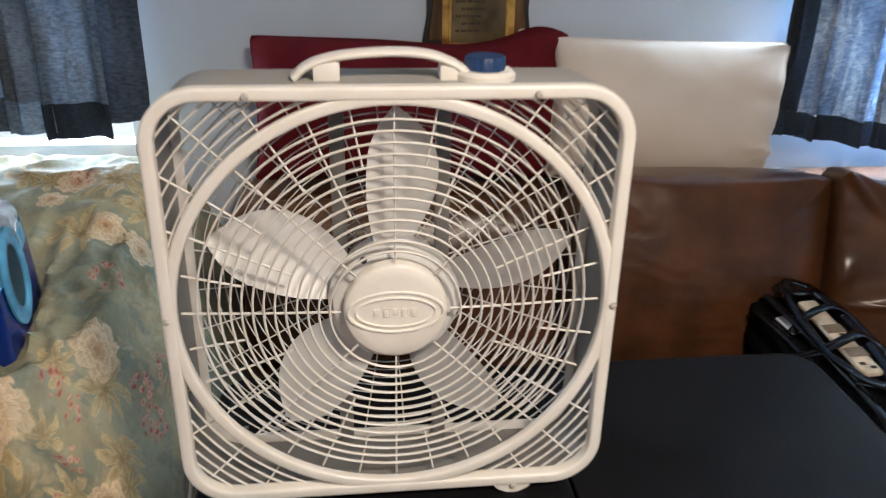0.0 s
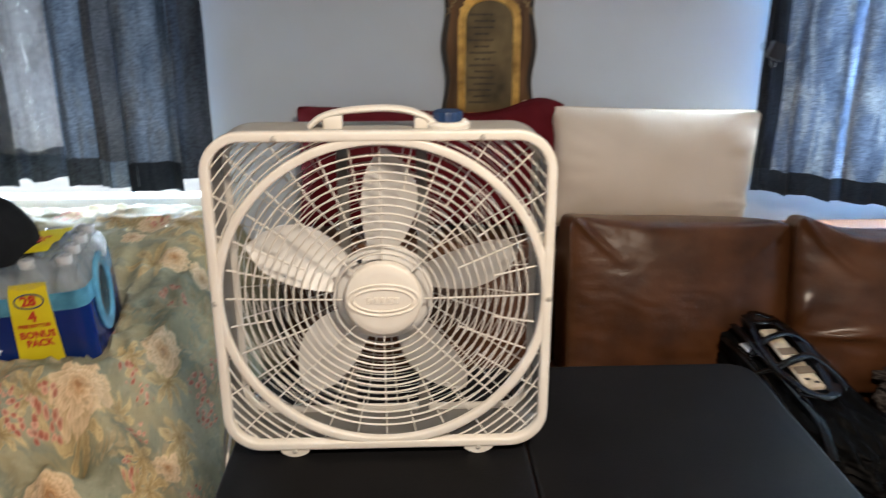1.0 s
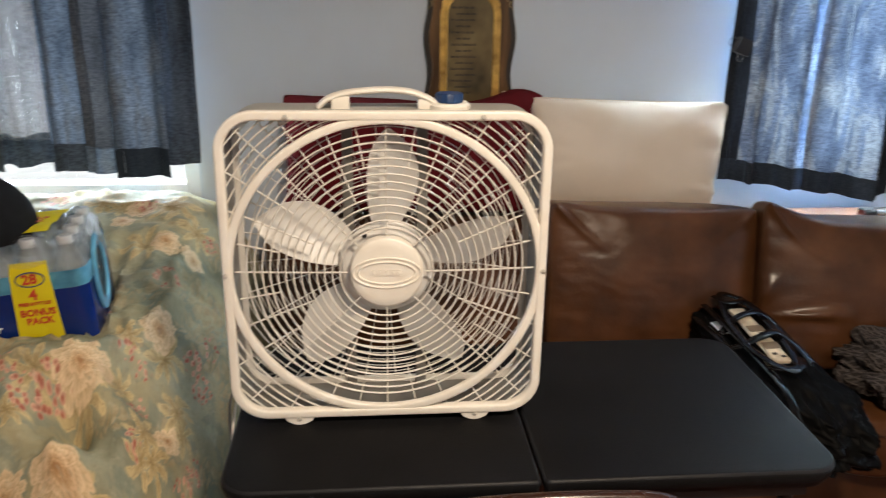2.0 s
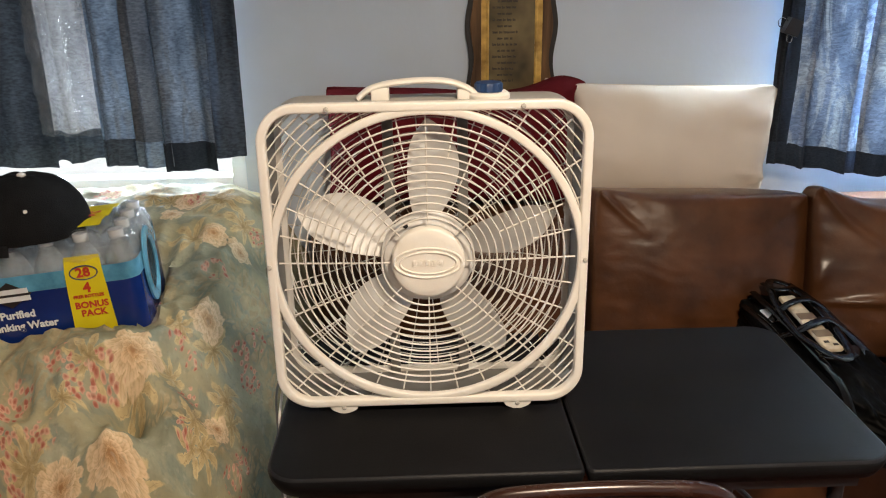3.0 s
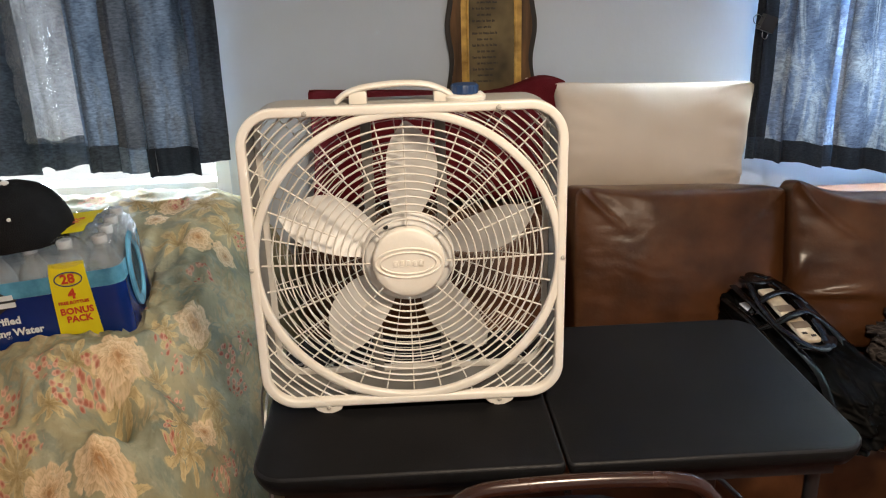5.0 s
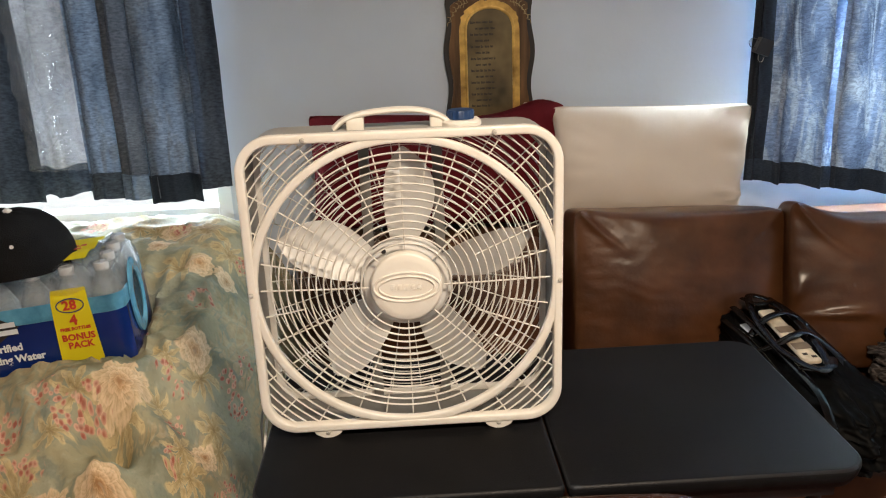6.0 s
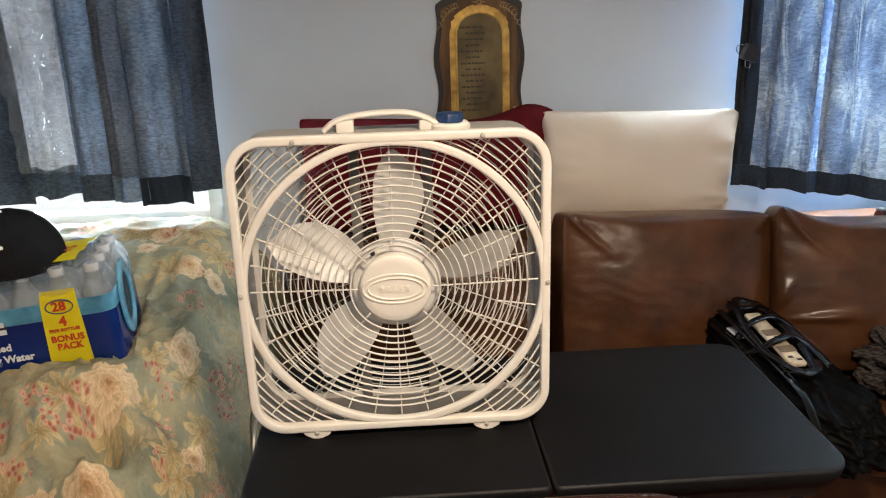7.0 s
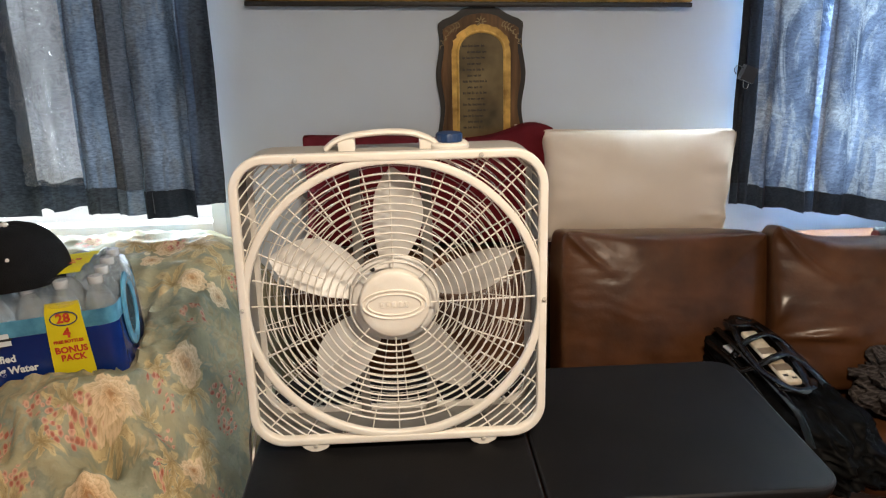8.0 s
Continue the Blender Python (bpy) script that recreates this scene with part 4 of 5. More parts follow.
# ---- pillows ----
pillow("maroon_pillow", 0.745, 0.335, 0.15, M_RED, pose(0.098, 1.035, 0.80, -8, 0.8, 0), "dark maroon cloth pillow leaning on the wall", 2.2, 0.035, 60.0, 0.02, 0.030)
pillow("cream_pillow", 0.605, 0.335, 0.15, M_CREAM, pose(0.727, 1.0, 0.80, -12, 1.4, 0), "cream cotton bed pillow leaning on the wall", 4.4, 0.025, 22.0, 0.075)
pillow("white_pillow", 0.08, 0.345, 0.05, M_CREAM, pose(0.40, 1.12, 0.80, -3, 0, 0), "off-white pillow tucked behind the maroon one", 6.4, 0.04)


# ---- curtains ----
def curtain(name, x0, x1, hem, ztop, y, folds, depth, material, label, seed, hem_h=0.062, flare=0.0, hem_material=None):
    """Gathered cloth panel: hem(u) gives its bottom edge; folds deepen downwards; the lower strip is a doubled hem."""
    ob = tagged(empty(name, pose((x0 + x1) / 2, y, 0)), label, "curtain", group="window curtains")
    w = x1 - x0
    nu, nv = 110, 46

    def place(u, z, zb, off):
        t = (ztop - z) / (ztop - zb)
        ph = folds * 2 * math.pi * u + 1.6 * wob((u * 3, seed, 0), 1.5, seed)
        k = math.sin(ph) + 0.35 * math.sin(2.3 * ph + seed)
        amp = depth * (0.55 + 0.6 * t)
        yy = -amp * k - 0.012 * wob((u * 6, z * 3, seed), 1.0, seed)
        xx = (u - 0.5) * w * (1 - flare * (1 - t)) + 0.014 * math.cos(ph) + 0.006 * wob((u * 4, z * 4, 3), 1.0, seed)
        return Vector((xx, yy - off, z))

    for nm, lo, hi, off, mt in (("cloth", 1.0, 0.0, 0.0, material), ("hem", 0.0, 1.0, 0.004, hem_material or M_HEM)):
        bm = bmesh.new()
        rows = nv if nm == "cloth" else 6
        g = {}
        for i in range(nu + 1):
            u = i / nu
            zb = hem(u)
            za, zc = (zb + hem_h, ztop) if nm == "cloth" else (zb, zb + hem_h + 0.004)
            for j in range(rows + 1):
                g[i, j] = bm.verts.new(place(u, za + (zc - za) * j / rows, zb, off))
        for i in range(nu):
            for j in range(rows):
                bm.faces.new((g[i, j], g[i + 1, j], g[i + 1, j + 1], g[i, j + 1]))
        part(nm, bm, mt, ob, sharp=80)
    return ob


CY = 1.06
TOP = 2.12
# panels of one curtain; dark and pale ones hold shade and daylight in colour
curtain("window_curtain", -1.50, -1.035, lambda u: 0.920 + 0.008 * u, TOP, CY, 1.2, 0.02, M_DENIM_D, "blue chambray curtain panel, coloured dark for shade, over a bright window", 1.3, hem_material=M_DENIM_D)
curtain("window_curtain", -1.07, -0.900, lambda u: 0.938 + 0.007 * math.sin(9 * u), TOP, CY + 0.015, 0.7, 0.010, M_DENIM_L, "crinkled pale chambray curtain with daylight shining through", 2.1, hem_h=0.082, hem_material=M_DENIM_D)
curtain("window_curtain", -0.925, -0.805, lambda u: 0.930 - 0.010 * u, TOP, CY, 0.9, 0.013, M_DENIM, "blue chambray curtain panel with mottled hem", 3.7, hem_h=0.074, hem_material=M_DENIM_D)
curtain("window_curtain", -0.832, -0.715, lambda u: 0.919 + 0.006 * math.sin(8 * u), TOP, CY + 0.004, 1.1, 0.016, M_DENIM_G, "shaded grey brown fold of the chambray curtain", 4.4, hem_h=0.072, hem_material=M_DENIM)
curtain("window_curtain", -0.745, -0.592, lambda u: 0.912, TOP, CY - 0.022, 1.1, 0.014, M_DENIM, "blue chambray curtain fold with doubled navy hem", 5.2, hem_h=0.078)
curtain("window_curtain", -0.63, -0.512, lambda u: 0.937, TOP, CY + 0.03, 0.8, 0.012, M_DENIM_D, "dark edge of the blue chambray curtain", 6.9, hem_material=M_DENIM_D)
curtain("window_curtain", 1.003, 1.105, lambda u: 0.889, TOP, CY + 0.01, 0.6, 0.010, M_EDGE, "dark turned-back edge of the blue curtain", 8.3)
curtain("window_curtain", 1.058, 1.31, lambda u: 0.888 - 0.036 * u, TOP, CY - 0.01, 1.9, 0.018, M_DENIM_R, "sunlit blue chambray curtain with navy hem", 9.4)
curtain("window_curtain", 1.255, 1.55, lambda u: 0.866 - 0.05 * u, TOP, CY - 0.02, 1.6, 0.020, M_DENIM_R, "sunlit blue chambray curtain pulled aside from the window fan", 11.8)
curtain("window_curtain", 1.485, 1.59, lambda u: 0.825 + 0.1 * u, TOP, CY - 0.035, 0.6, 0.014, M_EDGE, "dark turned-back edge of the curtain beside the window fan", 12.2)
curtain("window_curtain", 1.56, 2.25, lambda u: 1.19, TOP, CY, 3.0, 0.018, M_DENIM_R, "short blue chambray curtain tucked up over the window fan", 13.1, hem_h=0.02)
# crinkled clear plastic hanging over the pale panel
bm = bmesh.new()
g = {}
for i in range(61):
    for j in range(161):
        x, z = -1.056 + 0.160 * i / 60, 1.022 + 0.95 * j / 160
        q = (x * 1.6 + 0.25 * z, 0, z * 0.7)
        k = abs(wob(q, 13, 3.0)) * 0.040 + 0.026 * abs(wob((x, 0, z * 0.55), 42, 8.0)) + 0.006 * abs(wob((x, 0, z * 0.8), 95, 5.0))
        g[i, j] = bm.verts.new((x, CY - 0.026 - k, z))
for i in range(60):
    for j in range(160):
        bm.faces.new((g[i, j], g[i + 1, j], g[i + 1, j + 1], g[i, j + 1]))
tagged(finish("plastic_sheet", bm, M_SHEET, None, "", 12), "crinkled clear plastic sheet hanging over the curtain", "plastic sheet")
# rods
for x0, x1 in ((-1.5, -0.48), (0.98, 2.3)):
    rod = tagged(finish("curtain_rod", tube(bmesh.new(), [(x0, CY, TOP), (x1, CY, TOP)], 0.009, n=12, up=(0, 0, 1)), M_TRIM), "white metal curtain rod on wall brackets", "rod")
    for x in (x0 + 0.02, x1 - 0.02):
        part("bracket", boxes((x - 0.008, x + 0.008, CY, WALL_Y, TOP - 0.012, TOP + 0.012)), M_TRIM, rod)

# binder clip on the curtain's edge
bc = tagged(empty("binder_clip", pose(1.034, 1.03, 1.285, 0, 20, 0)), "black steel binder clip holding the curtain edge", "clip")
part("clip_body", prism(bmesh.new(), [(-0.021, -0.023), (0.021, -0.023), (0.018, 0.021), (-0.018, 0.021)], -0.014, 0.014), M_BLACKP, bc)
part("wire_handle", tube(bmesh.new(), smooth_path([(-0.018, 0, 0.01), (-0.038, -0.002, 0.012), (-0.045, -0.002, 0.0), (-0.035, -0.002, -0.012), (-0.014, 0, -0.01)], 6), 0.0011, n=6), M_SILVER, bc)
part("wire_handle", tube(bmesh.new(), smooth_path([(-0.006, 0, -0.016), (0.0, -0.006, -0.04), (0.012, -0.006, -0.04), (0.012, 0, -0.016)], 6), 0.0011, n=6), M_SILVER, bc)

# ---- window fan ----
wf = tagged(empty("window_fan", pose(1.83, 1.172, 0.918)), "small white twin window fan lit from behind", "fan")
part("housing", boxes((-0.19, 0.19, 0.0, 0.07, 0.0, 0.03), (-0.19, 0.19, 0.0, 0.07, 0.25, 0.275), (-0.19, -0.165, 0.0, 0.07, 0.03, 0.25), (0.165, 0.19, 0.0, 0.07, 0.03, 0.25), bevel=0.006), M_WFAN, wf)
bm = lathe(bmesh.new(), [(0.122, 0.0), (0.122, 0.004), (0.03, 0.004), (0.03, 0.0)], 48, "y", (-0.04, 0.012, 0.137))
part("grille_disc", bm, M_WDISC, wf)
for k in range(7):
    r = 0.035 + 0.0125 * k
    part("grille_ring", tube(bmesh.new(), [(-0.04 + r * math.cos(2 * math.pi * q / 48), 0.008, 0.137 + r * math.sin(2 * math.pi * q / 48)) for q in range(48)], 0.0008, closed=True, n=5), M_WDISC, wf)
part("hub", lathe(bmesh.new(), [(0.032, 0.01), (0.032, 0.0), (0.026, -0.003), (0.001, -0.004)], 32, "y", (-0.04, 0, 0.137)), M_WFAN, wf)

# ---- plaque and picture ----
pq = tagged(empty("wall_plaque", pose(0.268, WALL_Y - 0.001, 1.29)), "dark walnut plaque with arched gold plate on the wall", "plaque")


def plaque_outline(k, n=22):
    side = []
    for i in range(n + 1):
        t = i / n
        z = -0.2 + 0.34 * t
        side.append((0.129 + 0.006 * math.cos(t * 3.4 * math.pi), z))
    side += [(0.126, 0.152), (0.112, 0.163), (0.092, 0.170), (0.072, 0.180), (0.055, 0.192), (0.03, 0.199), (0.0, 0.202)]
    pts = [(x * k, z * k) for x, z in side]
    return pts + [(-x, z) for x, z in reversed(pts[:-1])]


bm = prism(bmesh.new(), plaque_outline(1.0), -0.012, 0.0)
part("edge_board", bm, M_WOODEDGE, pq, "dark charred edge")
part("face_board", prism(bmesh.new(), plaque_outline(0.89), -0.018, -0.0122), M_WOOD, pq)


def arch_outline(hw, z0, z1, r, n=16, rag=0.0):
    pts = [(hw, z0)]
    for i in range(n + 1):
        a = math.pi * i / n
        pts.append((hw * math.cos(a) * (1 + rag * wob((i, hw, 0), 1.7, 3)), z1 - r + r * math.sin(a) ** 0.8 * (1 + rag * wob((i, 2, 0), 2.1, 5))))
    return pts + [(-hw, z0)]


part("gold_plate", prism(bmesh.new(), arch_outline(0.088, -0.192, 0.148, 0.085, 30, 0.10), -0.0205, -0.0182), M_GOLD, pq, "ragged gold foil plate")
rim = arch_outline(0.070, -0.186, 0.128, 0.068, 24)
part("gold_rim", tube(bmesh.new(), [(x, -0.0215, z) for x, z in rim], 0.0045, 0.003, closed=True, n=8), M_GOLD, pq)
part("dark_panel", prism(bmesh.new(), arch_outline(0.066, -0.183, 0.124, 0.064, 24), -0.0225, -0.0207), M_PLATE, pq)
bm = bmesh.new()
rnd = random.Random(5)
for k in range(15):
    z = 0.086 - 0.0172 * k
    x = -0.056 + (0.014 if k % 2 else 0.0)
    end = x + rnd.uniform(0.055, 0.072) - (0.014 if k % 2 else 0)
    while x < end:
        wd = rnd.uniform(0.006, 0.016)
        letter = x
        while letter < min(x + wd, end):
            tall = 0.0048 if letter == x and k % 2 == 0 else 0.0030
            box(bm, letter, letter + 0.0019, -0.0232, -0.0226, z - 0.0026, z + tall)
            letter += 0.0026
        x += wd + 0.0042
tagged(part("verse_text", bm, M_INK, pq, "rows of small unreadable lettering"), "rows of small unreadable brown lettering", kind="stuff")
for s in (-1, 1):
    bm = bmesh.new()
    for k in range(7):
        x, z = s * (0.062 + 0.008 * k), 0.142 - 0.0028 * k * k * 0.5
        ctrl = [(x, -0.0188, z), (x + s * 0.004, -0.0188, z + 0.010), (x + s * 0.011, -0.0188, z + 0.012)]
        tube(bm, smooth_path(ctrl, 4), 0.0008, 0.0006, n=5)
        ctrl = [(x, -0.0188, z), (x + s * 0.010, -0.0188, z - 0.004), (x + s * 0.012, -0.0188, z - 0.013)]
        tube(bm, smooth_path(ctrl, 4), 0.0008, 0.0006, n=5)
    part("scroll_ornament", bm, M_INKGOLD, pq)
bm = bmesh.new()
for k in range(8):
    a = k * math.pi / 4
    tube(bm, [(0.004 * math.cos(a), -0.0188, 0.156 + 0.004 * math.sin(a)), (0.016 * math.cos(a), -0.0188, 0.156 + 0.014 * math.sin(a))], 0.0014, 0.0006, n=5)
part("rosette", bm, M_INKGOLD, pq)

pic = tagged(empty("framed_picture", pose(0.24, WALL_Y - 0.002, 1.488, 0, 1.4, 0)), "wide picture in a dark and gold frame", "picture")
PW, PH = 0.655, 0.75
part("frame_bar", boxes((-PW, PW, -0.032, 0, 0, 0.014), bevel=0.003), M_WOODEDGE, pic)
part("frame_bar", boxes((-PW, PW, -0.032, 0, PH - 0.05, PH), bevel=0.006), M_GOLD, pic)
for s in (-1, 1):
    part("frame_bar", boxes((min(s * PW, s * (PW - 0.045)), max(s * PW, s * (PW - 0.045)), -0.03, 0, 0.0145, PH - 0.0505), bevel=0.006), M_GOLD, pic)
part("gold_moulding", tube(bmesh.new(), [(-PW + 0.046, -0.02, 0.032), (PW - 0.046, -0.02, 0.032)], 0.018, 0.012, n=10), M_GOLD, pic)
part("canvas", boxes((-PW + 0.046, PW - 0.046, -0.012, -0.004, 0.051, PH - 0.051)), M_CANVAS, pic)


PX0, PX1, PY0, PY1, PZ0 = -1.062, -0.604, 0.315, 0.577, 0.752
PACK_POSE = pose(-0.587, 0.332, 0.745, 0, -3.5, 9) @ Matrix.Diagonal((1.07, 1.07, 1.07, 1.0)) @ pose(-PX1, -PY0, -PZ0)


# ---- quilt over an armchair ----
def lerp_table(t, table):
    for (a, fa), (b, fb) in zip(table, table[1:]):
        if t <= b:
            k = max(0.0, (t - a) / (b - a))
            k = k * k * (3 - 2 * k) * 0.4 + k * 0.6
            return fa + (fb - fa) * k
    return table[-1][1]


FRONT = [(-0.06, 0.0), (-0.02, 0.25), (0.02, 0.44), (0.06, 0.575), (0.10, 0.65), (0.15, 0.708), (0.21, 0.74), (0.28, 0.748), (0.45, 0.752), (0.58, 0.775), (0.68, 0.812), (0.80, 0.848), (0.93, 0.866), (1.04, 0.863), (1.12, 0.83)]
SIDE = [(-0.62, 1.0), (-0.56, 0.975), (-0.50, 0.87), (-0.44, 0.76), (-0.40, 0.62), (-0.36, 0.42), (-0.33, 0.2), (-0.30, 0.0)]


def quilt_height(x, y):
    sh = min(1, max(0, (y - 0.28) / 0.2))
    sh = sh * sh * (3 - 2 * sh)
    z = lerp_table(y + 0.02 * math.sin(x * 11), FRONT) * lerp_table(x - 0.085 * sh, SIDE)
    return z


def build_quilt():
    bm = bmesh.new()
    nx, ny = 150, 170
    g, flat = {}, {}
    for i in range(nx + 1):
        x = -1.45 + (1.45 - 0.215) * (i / nx) ** 0.9
        for j in range(ny + 1):
            y = -0.06 + 1.18 * j / ny
            yy = y + 0.028 * wob((x * 1.3, 0, 3), 6.0, 1.5) * max(0, 1 - max(0, y) / 0.25)
            xx = x + 0.02 * wob((0, y, 1), 9.0, 2.5) * max(0, min(1, (x + 0.6) / 0.15))
            z = quilt_height(x, y)
            f = min(1.0, z / 0.3) * (1 - 0.55 * min(1, max(0, (y - 0.62) / 0.15)))
            fold = abs(wob((x * 0.8, y * 1.6, 0), 6.5, 7.0))
            z += f * (0.055 * (0.3 - fold) + 0.034 * (0.3 - abs(wob((x * 1.5, y * 0.8, 0), 12.0, 4.0))) + 0.009 * (0.3 - abs(wob((x, y, 0), 27.0, 9.0))))
            flat[i, j] = Vector((x, y, quilt_height(x, y)))
            z -= f * 0.125 * math.exp(-((x + 0.59 + 0.3 * (y - 0.14)) / 0.055) ** 2 - ((y - 0.145) / 0.05) ** 2)
            z += f * (0.066 + 0.03 * wob((x, y, 2), 38.0, 6.0)) * math.exp(-((x + 0.61) / 0.05) ** 2 - ((y - 0.07) / 0.036) ** 2)
            bx, by, bz = PACK_POSE.inverted() @ Vector((x, y, z))
            if PX0 - 0.015 < bx < PX1 + 0.012 and PY0 - 0.012 < by < PY1 + 0.015:
                z -= max(0.0, bz - PZ0 + 0.003)
            g[i, j] = bm.verts.new((xx, yy, max(0.003, z)))
    # cloth coordinates: lengths along the cloth's own rows and columns
    uu, vv = {}, {}
    for j in range(ny + 1):
        run = 0.0
        for i in range(nx + 1):
            run += (flat[i, j] - flat[i - 1, j]).length if i else 0.0
            uu[i, j] = run
    for i in range(nx + 1):
        run = 0.0
        for j in range(ny + 1):
            run += (flat[i, j] - flat[i, j - 1]).length if j else 0.0
            vv[i, j] = run
    mi = nx // 2
    mj = ny * 2 // 5
    lay = bm.loops.layers.uv.new("UVMap")
    for i in range(nx):
        for j in range(ny):
            f = bm.faces.new((g[i, j], g[i + 1, j], g[i + 1, j + 1], g[i, j + 1]))
            for lp, c in zip(f.loops, ((i, j), (i + 1, j), (i + 1, j + 1), (i, j + 1))):
                lp[lay].uv = (uu[c] - uu[mi, c[1]], vv[c] - vv[c[0], mj])
    ob = finish("floral_quilt", bm, M_QUILT, None, "", 80)
    so = ob.modifiers.new("thickness", "SOLIDIFY")
    so.thickness, so.offset = 0.012, -1
    return tagged(ob, "sage green floral quilt draped over an armchair", "quilt")


build_quilt()
ac = tagged(empty("armchair"), "armchair hidden under the floral quilt", "armchair")
part("body", boxes((-1.35, -0.56, 0.12, 0.60, 0.03, 0.60), bevel=0.05, seg=3), M_LEATHER, ac)
part("back", boxes((-1.35, -0.56, 0.72, 1.02, 0.03, 0.74), bevel=0.05, seg=3), M_LEATHER, ac)


# ---- water pack ----
pack = tagged(empty("water_bottle_pack", PACK_POSE), "shrink-wrapped pack of water bottles with blue film and yellow label", "bottled water")
prof = [(0.012, 0.0), (0.030, 0.002), (0.0318, 0.008), (0.0318, 0.05), (0.030, 0.055), (0.0318, 0.06), (0.0318, 0.125), (0.029, 0.143), (0.021, 0.163), (0.0125, 0.178), (0.0115, 0.186), (0.0114, 0.186)]
bb = lathe(bmesh.new(), prof, 20)
b0 = part("bottle", bb, M_BOTTLE, pack)
b0.visible_shadow = False
c0 = part("bottle_cap", lathe(bmesh.new(), [(0.0142, 0.182), (0.0148, 0.184), (0.0148, 0.196), (0.0135, 0.198), (0.001, 0.198)], 18), M_CAPWHITE, b0, "white screw cap")
first = True
for i in range(7):
    for j in range(4):
        m = pose(PX1 - 0.034 - i * 0.065, PY0 + 0.034 + j * 0.0645, PZ0 + 0.003)
        if first:
            b0.matrix_basis = m
            first = False
        else:
            b = share("bottle", b0.data, pack, m)
            b.visible_shadow = False
            share("bottle_cap", c0.data, b)


def film(z0, z1, out, material, name, bulge=0.0, wave=0.0, top=False):
    bm = bmesh.new()
    cx, cy = (PX0 + PX1) / 2, (PY0 + PY1) / 2
    hw, hd = (PX1 - PX0) / 2 + out, (PY1 - PY0) / 2 + out
    ring0 = round_rect(hw, hd, 0.034, 6)
    path = []
    for (x0, _, y0), (x1, _, y1) in zip(ring0, ring0[1:] + ring0[:1]):
        k = max(1, int(math.hypot(x1 - x0, y1 - y0) / 0.012))
        path += [(x0 + (x1 - x0) * s / k, y0 + (y1 - y0) * s / k) for s in range(k)]
    rows = 7
    rings = []
    for r in range(rows + 1):
        ring = []
        for x, y in path:
            t = r / rows
            sc = 1 - 0.006 * abs(math.sin(x * math.pi / 0.065)) * (abs(y) > hd - 0.004) - 0.012 * abs(math.sin(y * math.pi / 0.0645)) * (abs(x) > hw - 0.004)
            shrink = bulge * t * t
            z = z0 + (z1 - z0) * t + wave * t * math.sin(x * 9)
            ring.append(bm.verts.new((cx + x * (sc - shrink), cy + y * (sc - shrink * hw / hd), z)))
        rings.append(ring)
    for a, b in zip(rings, rings[1:]):
        c = len(a)
        for i in range(c):
            bm.faces.new((a[i], a[(i + 1) % c], b[(i + 1) % c], b[i]))
    return part(name, bm, material, pack, sharp=60)


film(PZ0 + 0.001, PZ0 + 0.108, 0.002, M_WRAPBLUE, "blue_film")
film(PZ0 + 0.1082, PZ0 + 0.142, 0.002, M_WRAPSKY, "sky_blue_film", 0.004)
film(PZ0 + 0.1422, PZ0 + 0.188, 0.001, M_FILM, "clear_film", 0.07).visible_shadow = False
bm = bmesh.new()
g = {}
NX, NY = 70, 40
for i in range(NX + 1):
    for j in range(NY + 1):
        x, y = PX0 + 0.012 + (PX1 - PX0 - 0.024) * i / NX, PY0 + 0.010 + (PY1 - PY0 - 0.02) * j / NY
        bx = abs(math.sin(math.pi * (PX1 - 0.0015 - x) / 0.065))
        by = abs(math.sin(math.pi * (y - PY0 - 0.0015) / 0.0645))
        e = min(1, i / 5, (NX - i) / 5, j / 4, (NY - j) / 4)
        z = PZ0 + 0.176 + 0.026 * (bx * by) ** 0.5 * e + 0.006 * e + 0.004 * wob((x, y, 0), 40, 2)
        g[i, j] = bm.verts.new((x, y, z))
for i in range(NX):
    for j in range(NY):
        bm.faces.new((g[i, j], g[i + 1, j], g[i + 1, j + 1], g[i, j + 1]))
part("top_film", bm, M_FILM, pack, sharp=80).visible_shadow = False
# opening at the end of the wrap: sky-blue rim, its inner shade a dark disc
oy = (PY0 + PY1) / 2 - 0.02
rim = [(PX1 + 0.004, oy + 0.052 * math.cos(2 * math.pi * k / 40), PZ0 + 0.098 + 0.066 * math.sin(2 * math.pi * k / 40)) for k in range(40)]
part("handhold_rim", tube(bmesh.new(), rim, 0.015, 0.005, closed=True, up=(1, 0, 0), n=8), M_WRAPSKY, pack)
bm = lathe(bmesh.new(), [(0.05, 0.0), (0.05, 0.002), (0.001, 0.0025)], 36)
for v in bm.verts:
    v.co = Vector((PX1 + 0.0035 + v.co.z * 0.2, oy + v.co.y * 0.9, PZ0 + 0.098 + v.co.x * 1.15))
part("handhold_shade", bm, M_HOLE, pack)
# yellow label: front strip, then over the top
LX = PX1 - 0.098
bm = bmesh.new()
prof_l = [(PY0 - 0.0045, PZ0 + 0.004), (PY0 - 0.0055, PZ0 + 0.05), (PY0 - 0.0055, PZ0 + 0.10), (PY0 - 0.004, PZ0 + 0.14), (PY0 + 0.004, PZ0 + 0.165)]
rows = [[bm.verts.new((LX + s * (0.040 - 0.002 * k), y, z)) for s in (-1, -0.33, 0.33, 1)] for k, (y, z) in enumerate(prof_l)]
for a, b in zip(rows, rows[1:]):
    for i in range(3):
        bm.faces.new((a[i], a[i + 1], b[i + 1], b[i]))
yl = part("yellow_label", bm, M_YELLOW, pack)
bm = bmesh.new()
